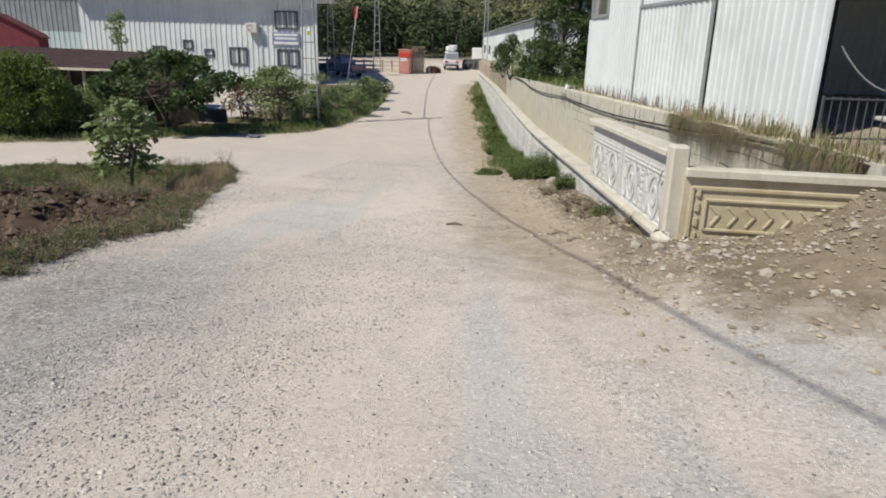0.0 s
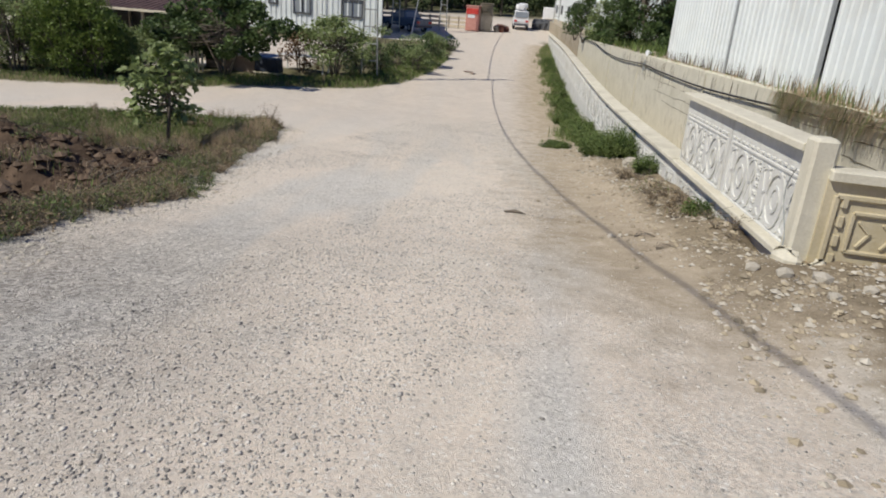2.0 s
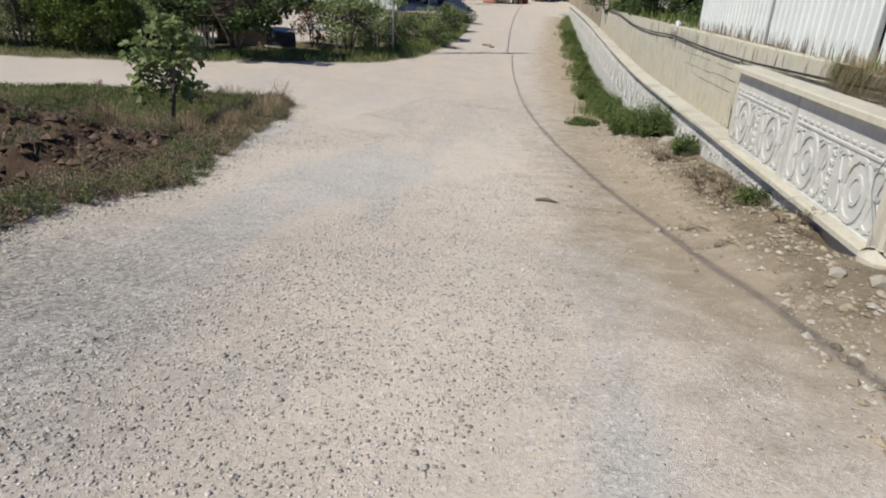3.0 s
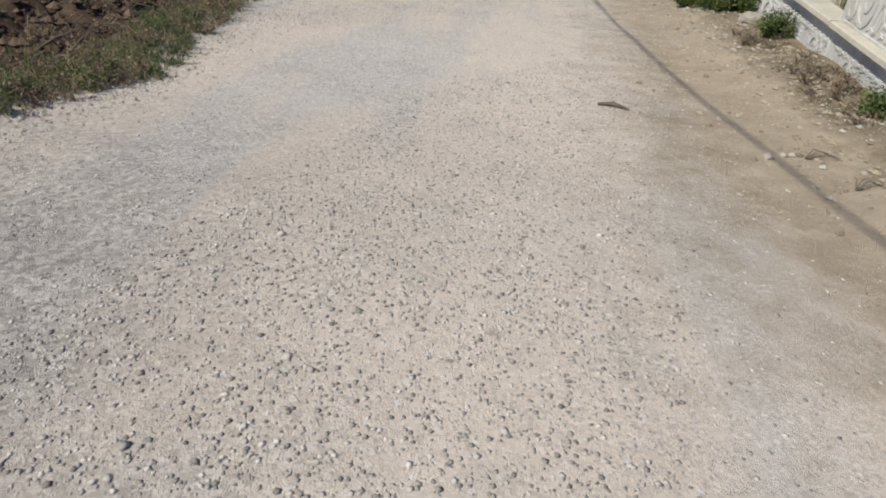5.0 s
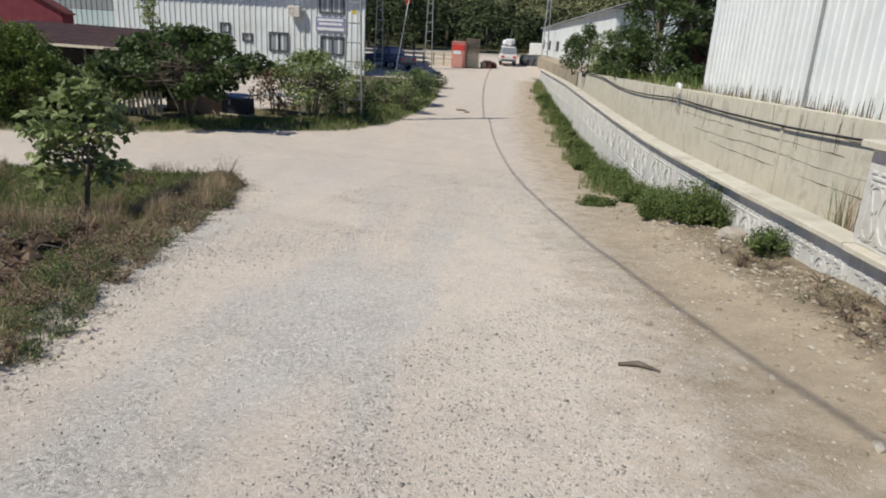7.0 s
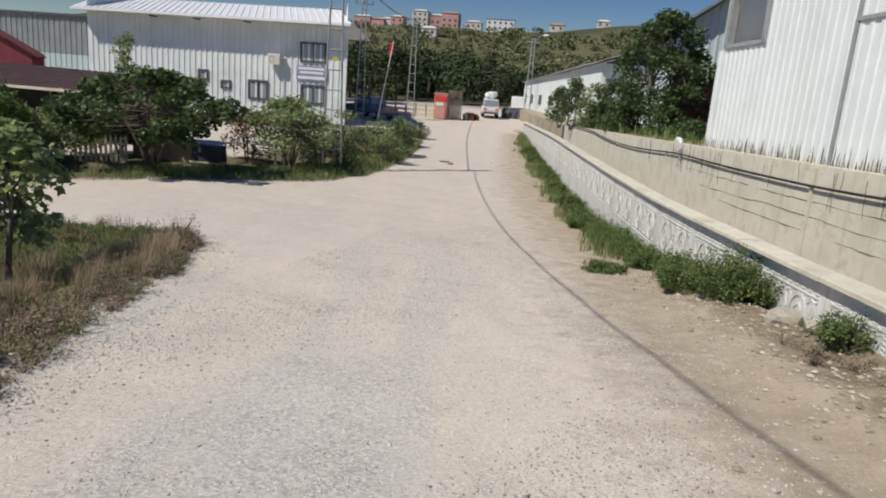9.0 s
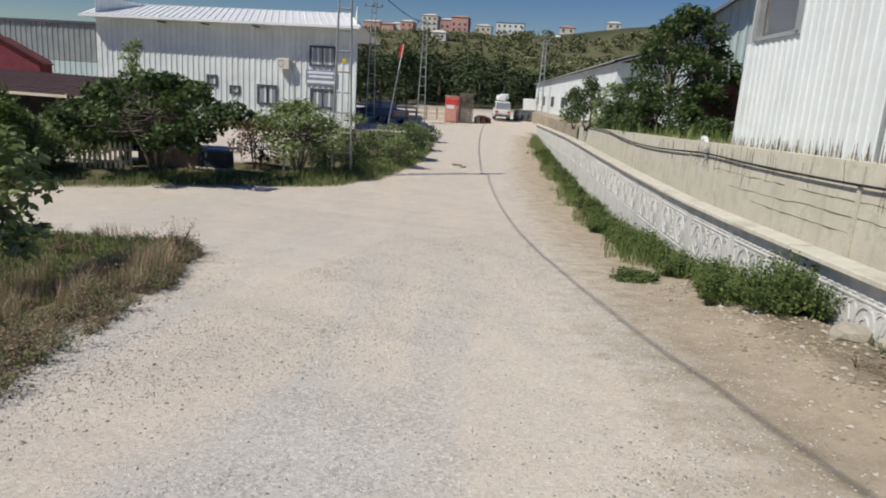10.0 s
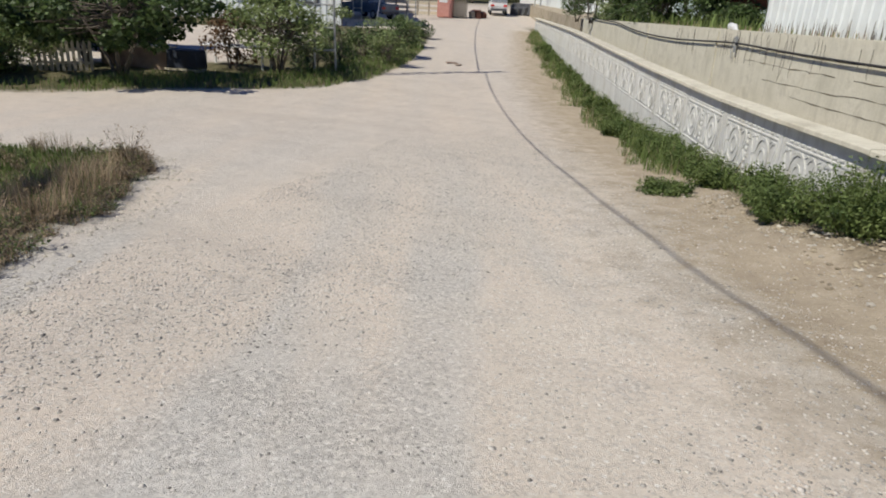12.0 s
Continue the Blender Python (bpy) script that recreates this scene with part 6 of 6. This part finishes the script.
def weed_bush(x, y, w, h, n, seed, label, leaf=0.036):
    rng = random.Random(seed)
    top = thing("weed_clump", on(x, y), label, "weeds", "weed clumps by the parapet")
    z = gz(x, y)
    st, lv = Mesh(), Mesh()
    for i in range(n):
        a, rr = rng.uniform(0, 6.283), w / 2 * rng.uniform(0, 1) ** 0.5
        b = Vector((x + rr * 0.5 * math.cos(a), y + rr * 0.5 * math.sin(a), z - 0.03))
        hh = h * rng.uniform(0.5, 1.0) * (1 - 0.45 * (rr / (w / 2)) ** 2)
        t = Vector((x + rr * math.cos(a), y + rr * math.sin(a), z + hh))
        st.tube([b, b.lerp(t, 0.6) + Vector((0, 0, 0.05)), t], [0.007, 0.005, 0.002], 4)
        for k in range(12):
            q = b.lerp(t, 0.2 + 0.8 * k / 11)
            leaves(lv, [q], 8, 0.085, leaf, rng, 0.1, simple=True)
    st.make("stem", M_GRASS, top)
    lv.make("foliage", M_WEED, top)


weed_bush(0.0, 16.15, 1.5, 0.72, 170, 91, "large green leafy weed clump against the parapet")
weed_bush(-0.55, 17.0, 1.0, 0.5, 50, 92, "green leafy weed clump against the parapet")
weed_bush(0.42, 13.8, 0.7, 0.35, 30, 93, "small green weed clump beside pale rocks")
weed_bush(-1.6, 18.6, 0.9, 0.14, 45, 94, "flat green mat of weeds on the dirt", 0.04)
weed_bush(-0.9, 20.2, 0.8, 0.45, 40, 95, "green weed clump at the foot of the parapet")
weed_bush(-1.4, 22.6, 0.9, 0.5, 40, 96, "green weed clump at the foot of the parapet")
weed_bush(-1.9, 25.4, 0.9, 0.5, 40, 97, "green weed clump at the foot of the parapet")
weed_bush(-12.9, 14.4, 0.5, 0.55, 16, 99, "dry weed tuft beside the boards on the spoil")
weed_bush(0.95, 10.4, 0.5, 0.22, 22, 98, "small dusty weed clump on the spoil")


def brush():
    """Dry twiggy weeds and low green herbs over the bank and its spoil heap."""
    rng = random.Random(120)
    dead, herb, stalk = Mesh(), Mesh(), Mesh()
    for i in range(560):
        x, y = rng.uniform(-14.5, -4.6), rng.uniform(4.5, 18.2)
        p = float(inside(PATCH, np.array([x]), np.array([y]))[0])
        s = float(inside(SPOIL, np.array([x]), np.array([y]))[0])
        if p < 0.1 or (s > 0.5 and rng.random() < 0.2):
            continue
        green = rng.random() < (0.65 if s < -0.3 and y < 12 else 0.35)
        z = gz(x, y)
        w, h = rng.uniform(0.12, 0.38), rng.uniform(0.06, 0.24)
        for k in range(rng.randrange(9, 20)):
            a, rr = rng.uniform(0, 6.283), w * rng.random() ** 0.5
            b = Vector((x + 0.3 * rr * math.cos(a), y + 0.3 * rr * math.sin(a), z - 0.02))
            t = Vector((x + rr * math.cos(a), y + rr * math.sin(a), z + h * rng.uniform(0.4, 1.2)))
            stalk.tube([b, b.lerp(t, 0.5) + Vector((0, 0, 0.03)), t], [0.004, 0.003, 0.0015], 3)
            for q in (0.45, 0.7, 0.95):
                leaves(herb if green else dead, [b.lerp(t, q)], 5, 0.05, rng.uniform(0.018, 0.034), rng, 0.1, simple=True)
    # a ragged fringe of weeds where the bank meets the gravel
    for i in range(520):
        k = rng.randrange(1, 8)
        (x0, y0), (x1, y1) = PATCH[k], PATCH[k + 1]
        u = rng.random()
        x, y = x0 + (x1 - x0) * u - rng.uniform(0.02, 0.62), y0 + (y1 - y0) * u
        if y < 4.5:
            continue
        green = rng.random() < (0.45 if y < 10.5 else 0.22)
        z, w, h = gz(x, y), rng.uniform(0.08, 0.24), rng.uniform(0.04, 0.17)
        for j in range(rng.randrange(8, 15)):
            a, rr = rng.uniform(0, 6.283), w * rng.random() ** 0.5
            b = Vector((x + 0.4 * rr * math.cos(a), y + 0.4 * rr * math.sin(a), z - 0.02))
            t = Vector((x + rr * math.cos(a), y + rr * math.sin(a), z + h * rng.uniform(0.4, 1.2)))
            stalk.tube([b, b.lerp(t, 0.5) + Vector((0, 0, 0.02)), t], [0.0035, 0.0025, 0.0015], 3)
            for q in (0.35, 0.65, 0.95):
                leaves(herb if green else dead, [b.lerp(t, q)], 4, 0.045, rng.uniform(0.016, 0.03), rng, 0.1, simple=True)
    # one tall dry weed at the tip of the bank
    x, y = -8.75, 17.35
    for j in range(30):
        a, rr = rng.uniform(0, 6.283), 0.28 * rng.random() ** 0.5
        b = Vector((x, y, gz(x, y) - 0.02))
        t = b + Vector((rr * math.cos(a), rr * math.sin(a), rng.uniform(0.2, 0.58)))
        stalk.tube([b, b.lerp(t, 0.5) + Vector((0, 0, 0.05)), t], [0.005, 0.003, 0.0015], 3)
        for q in (0.5, 0.75, 1.0):
            leaves(dead, [b.lerp(t, q)], 4, 0.06, 0.03, rng, 0.1, simple=True)
    # dead weeds at the foot of the parapet
    for i in range(46):
        y = rng.uniform(8.6, 14.2)
        x = wall_x(y) - rng.uniform(-0.02, 0.55) * (1 if y > 9.5 else 0.6)
        z, w, h = gz(x, y), rng.uniform(0.08, 0.26), rng.uniform(0.03, 0.16)
        for k in range(rng.randrange(6, 14)):
            a, rr = rng.uniform(0, 6.283), w * rng.random() ** 0.5
            b = Vector((x, y, z - 0.01))
            t = Vector((x + rr * math.cos(a), y + rr * math.sin(a), z + h * rng.uniform(0.3, 1.2)))
            stalk.tube([b, b.lerp(t, 0.5) + Vector((0, 0, 0.03)), t], [0.004, 0.003, 0.0015], 3)
            for q in (0.5, 0.9):
                leaves(herb if i % 7 == 0 else dead, [b.lerp(t, q)], 4, 0.04, rng.uniform(0.014, 0.028), rng, 0.1, simple=True)
    tagged(dead.make("dry_brush", M_DRYLEAF), "dry brown brush over the bank and spoil heap", "brush", kind="stuff")
    tagged(herb.make("bank_herbs", M_WEED), "low green herbs scattered over the bank", "weeds", kind="stuff")
    tagged(stalk.make("brush_stalks", M_BARK), "thin dry stalks of the bank weeds", "stalks", kind="stuff")


brush()
rv = random.Random(131)
yv = 17.8
while yv < 50:
    hv = rv.uniform(0.35, 0.62)
    weed_bush(wall_x(yv) - rv.uniform(0.12, 0.55), yv, rv.uniform(0.5, 1.0), hv, rv.randrange(26, 44), 200 + int(yv * 10), "ragged green weed clump growing along the parapet", 0.042 if yv < 28 else 0.06)
    yv += rv.uniform(0.55, 1.3) * (1.0 if yv < 30 else 1.8)


# ---- stones ----
def lump(m, c, s, rng, flat=0.6):
    """A rough stone: an uneven octahedron with cut corners."""
    pts = []
    for d in ((1, 0, 0), (0.3, 0.95, 0), (-0.8, 0.6, 0), (-0.8, -0.6, 0), (0.3, -0.95, 0)):
        k = rng.uniform(0.7, 1.15)
        pts.append(Vector((d[0] * k, d[1] * k, rng.uniform(-0.15, 0.15))))
    pts += [Vector((rng.uniform(-0.3, 0.3), rng.uniform(-0.3, 0.3), rng.uniform(0.7, 1.0))), Vector((0, 0, -0.8))]
    r = Matrix.Rotation(rng.uniform(0, 6.283), 3, "Z")
    m.add([Vector(c) + Vector(((r @ q).x * s, (r @ q).y * s, q.z * s * flat)) for q in pts], [(i, (i + 1) % 5, 5) for i in range(5)] + [((i + 1) % 5, i, 6) for i in range(5)])


def stones():
    rng = random.Random(99)
    n = 330000
    # thick near the walked line, thinner farther on
    g = np.random.default_rng(5)
    x, y = g.uniform(-6.4, 2.6, n), 0.8 + 25 * g.random(n) ** 1.25
    keep = (inside(PATCH, x, y) < 0.1) & (x < wall_x(y) - 0.05)
    tan = inside(DIRT, x, y)
    loose = wave(x, y * 0.16 + 0.2 * x, 2.2, 16) + 0.5 * wave(x, y, 1.1, 17)
    keep &= (g.random(n) > 0.75 * sstep(tan, -1.2, 0.6)) & (g.random(n) > 0.85 * sstep(-loose, -0.2, 0.4))
    x, y = x[keep], y[keep]
    z = ground_z(x, y)
    s = 0.004 + 0.009 * g.random(len(x)) ** 2.5 + np.where(g.random(len(x)) < 0.015, 0.009, 0)
    ring = np.array([(1, 0, 0), (0.3, 0.95, 0), (-0.8, 0.6, 0), (-0.8, -0.6, 0), (0.3, -0.95, 0), (0, 0, 0.8), (0, 0, -0.8)])
    k = len(x)
    pts = np.repeat(ring[None], k, 0) * g.uniform(0.65, 1.2, (k, 7, 1)) + g.uniform(-0.18, 0.18, (k, 7, 3))
    w = g.uniform(0, 6.283, k)
    px, py = pts[..., 0].copy(), pts[..., 1].copy()
    pts[..., 0] = px * np.cos(w)[:, None] - py * np.sin(w)[:, None]
    pts[..., 1] = px * np.sin(w)[:, None] + py * np.cos(w)[:, None]
    pts[..., 2] *= 0.55
    pts = pts * s[:, None, None] + np.stack([x, y, z + s * 0.12], -1)[:, None]
    tri = np.array([(i, (i + 1) % 5, 5) for i in range(5)] + [((i + 1) % 5, i, 6) for i in range(5)])
    faces = (tri[None] + 7 * np.arange(k)[:, None, None]).reshape(-1, 3)
    me = bpy.data.meshes.new("gravel")
    me.vertices.add(7 * k)
    me.vertices.foreach_set("co", pts.ravel())
    me.loops.add(faces.size)
    me.loops.foreach_set("vertex_index", faces.ravel())
    me.polygons.add(len(faces))
    me.polygons.foreach_set("loop_start", np.arange(0, faces.size, 3))
    me.update(calc_edges=True)
    me.validate()
    me.materials.append(M_STONE)
    tagged(new("gravel", me), "loose grey crushed gravel strewn over the road", "gravel", kind="stuff")
    # stones along the edge of the bank and on the spoil by the wall
    e = Mesh()
    for i in range(5200):
        k = rng.randrange(1, 8)
        (x0, y0), (x1, y1) = PATCH[k], PATCH[k + 1]
        u = rng.random()
        a, b = x0 + (x1 - x0) * u + rng.gauss(0.05, 0.25), y0 + (y1 - y0) * u
        s = 0.006 + 0.026 * rng.random() ** 6
        lump(e, (a, b, gz(a, b) + s * 0.2), s, rng)
    tagged(e.make("bank_stones", M_ROCK), "pale stones along the edge of the bank", "stones", kind="stuff")
    t, tc = Mesh(), Mesh()
    for i in range(5200):
        a, b = rng.uniform(0.6, 4.5), 7.72 - abs(rng.gauss(0, 1.5))
        if b < 3.5:
            continue
        if a < 1.5 and b > 7.4:
            continue
        s = 0.007 + 0.04 * rng.random() ** 5
        lump(t if rng.random() < 0.3 else tc, (a, b, gz(a, b) + s * 0.2), s, rng)
    for i in range(6000):
        b = rng.uniform(7.6, 18.5)
        a = wall_x(b) - abs(rng.gauss(0.4, 0.45))
        s = 0.006 + 0.035 * rng.random() ** 5
        lump(t if rng.random() < 0.3 else tc, (a, b, gz(a, b) + s * 0.2), s, rng)
    tagged(t.make("rubble", M_ROCK), "pale broken stones on the spoil by the wall", "rubble", kind="stuff")
    tagged(tc.make("earth_clods", M_TANCLOD), "tan earth clods on the spoil by the wall", "clods", kind="stuff")
    d, sticks = Mesh(), Mesh()
    for i in range(9000):
        a, b = rng.uniform(-15, -5.8), rng.uniform(4, 13)
        if inside(SPOIL, np.array([a]), np.array([b]))[0] < 0.0:
            continue
        s = 0.015 + 0.10 * rng.random() ** 4
        lump(d, (a, b, gz(a, b) + s * 0.2), s, rng, 0.75)
    for i in range(420):
        a, b = rng.uniform(-13, -5.6), rng.uniform(6, 13)
        if inside(SPOIL, np.array([a]), np.array([b]))[0] < -0.1:
            continue
        w, ln, z0 = rng.uniform(0, 6.283), rng.uniform(0.15, 0.55), gz(a, b)
        q = Vector((a, b, z0 - 0.02))
        e1 = q + Vector((math.cos(w) * ln * 0.5, math.sin(w) * ln * 0.5, rng.uniform(0.05, 0.2)))
        e2 = e1 + Vector((math.cos(w + 0.5) * ln * 0.5, math.sin(w + 0.5) * ln * 0.5, rng.uniform(-0.12, 0.1)))
        sticks.tube([q, e1, e2], [0.012, 0.009, 0.004], 4)
    tagged(sticks.make("brushwood", M_BARK), "dead sticks and brushwood on the spoil heap", "brushwood", kind="stuff")
    tagged(d.make("dark_spoil", M_CLOD), "dark brown clods and rotting debris heaped on the bank", "spoil", kind="stuff")
    for x, y, s in ((-0.12, 8.93, 0.05), (-0.02, 8.98, 0.035), (-1.0, 10.71, 0.03), (-0.68, 14.2, 0.035), (-0.55, 14.25, 0.03), (-0.24, 10.1, 0.03), (0.2, 14.85, 0.19), (0.36, 14.35, 0.12), (0.46, 14.9, 0.10), (1.05, 7.5, 0.07), (1.25, 7.3, 0.08), (1.5, 7.2, 0.09), (1.75, 6.9, 0.06), (2.0, 6.1, 0.07), (2.9, 6.7, 0.06), (2.4, 5.6, 0.06), (1.45, 6.7, 0.06)):
        r = Mesh()
        bm = bmesh.new()
        bmesh.ops.create_icosphere(bm, subdivisions=1 if s < 0.1 else 2, radius=s)
        for v in bm.verts:
            v.co *= 1 + 0.28 * noise.noise(v.co * 9 / max(s * 8, 0.5) + Vector((x * 7, y, 0)))
            v.co.z *= 0.68
        me = bpy.data.meshes.new("rock")
        bm.to_mesh(me)
        bm.free()
        me.materials.append(M_ROCK)
        ob = new("rock", me)
        ob.matrix_world = pose(x, y, gz(x, y) + s * 0.28, 0, 0, x * 90)
        tagged(ob, "pale limestone rock lying on the earth", "rock", "loose rocks")
    # planks and a slab lying on the spoil heap
    for x, y, a, ln in ((-12.5, 13.7, 0.3, 1.3), (-12.8, 13.9, 0.1, 1.1)):
        b = Mesh().box((0, 0, 0), (ln, 0.35, 0.06), m=Matrix.Translation((x, y, gz(x, y) + 0.16)) @ Matrix.Rotation(a, 4, "Z") @ Matrix.Rotation(0.06, 4, "Y"))
        soften(tagged(b.make("weathered_board", M_WOOD), "weathered grey board lying on the spoil heap", "board", "boards on the spoil heap"), 0.01)
    fd = Mesh()
    fd.box((0, 0, 0), (0.5, 0.25, 0.04), m=pose(-8.6, 40.2, gz(-8.6, 40.2) + 0.04, 4, 3, 30))
    fd.box((0, 0, 0), (0.3, 0.2, 0.04), m=pose(-8.2, 39.6, gz(-8.2, 39.6) + 0.035, -3, 2, 75))
    tagged(fd.make("flat_debris", M_BROWN), "brown flat scraps lying on the road", "debris")
    # dark sprigs stand in for two shadow-like smudges of a small weed
    for x, y, a in ((0.12, 8.95, 0.2), (0.32, 8.35, 0.5)):
        t2 = Mesh()
        for k in range(5):
            w = a + 0.25 * k
            z0 = gz(x, y)
            t2.tube([(x, y, z0 + 0.01), (x + 0.14 * math.cos(w), y + 0.10 * math.sin(w), z0 + 0.05), (x + 0.30 * math.cos(w), y + 0.2 * math.sin(w), z0 + 0.015)], [0.004, 0.003, 0.002], 4)
        tagged(t2.make("smudge_sprig", M_BARK), "dark sprig standing in for a small weed and its shadow", "sprig", "dry sprigs")
    tw = Mesh().tube([(-1.44, 9.78, gz(-1.44, 9.78) + 0.015), (-1.31, 9.80, gz(-1.31, 9.80) + 0.028), (-1.17, 9.72, gz(-1.17, 9.72) + 0.015)], [0.012, 0.022, 0.006], 6)
    tagged(tw.make("twig", M_BARK), "dark broken twig lying on the road", "twig")


stones()
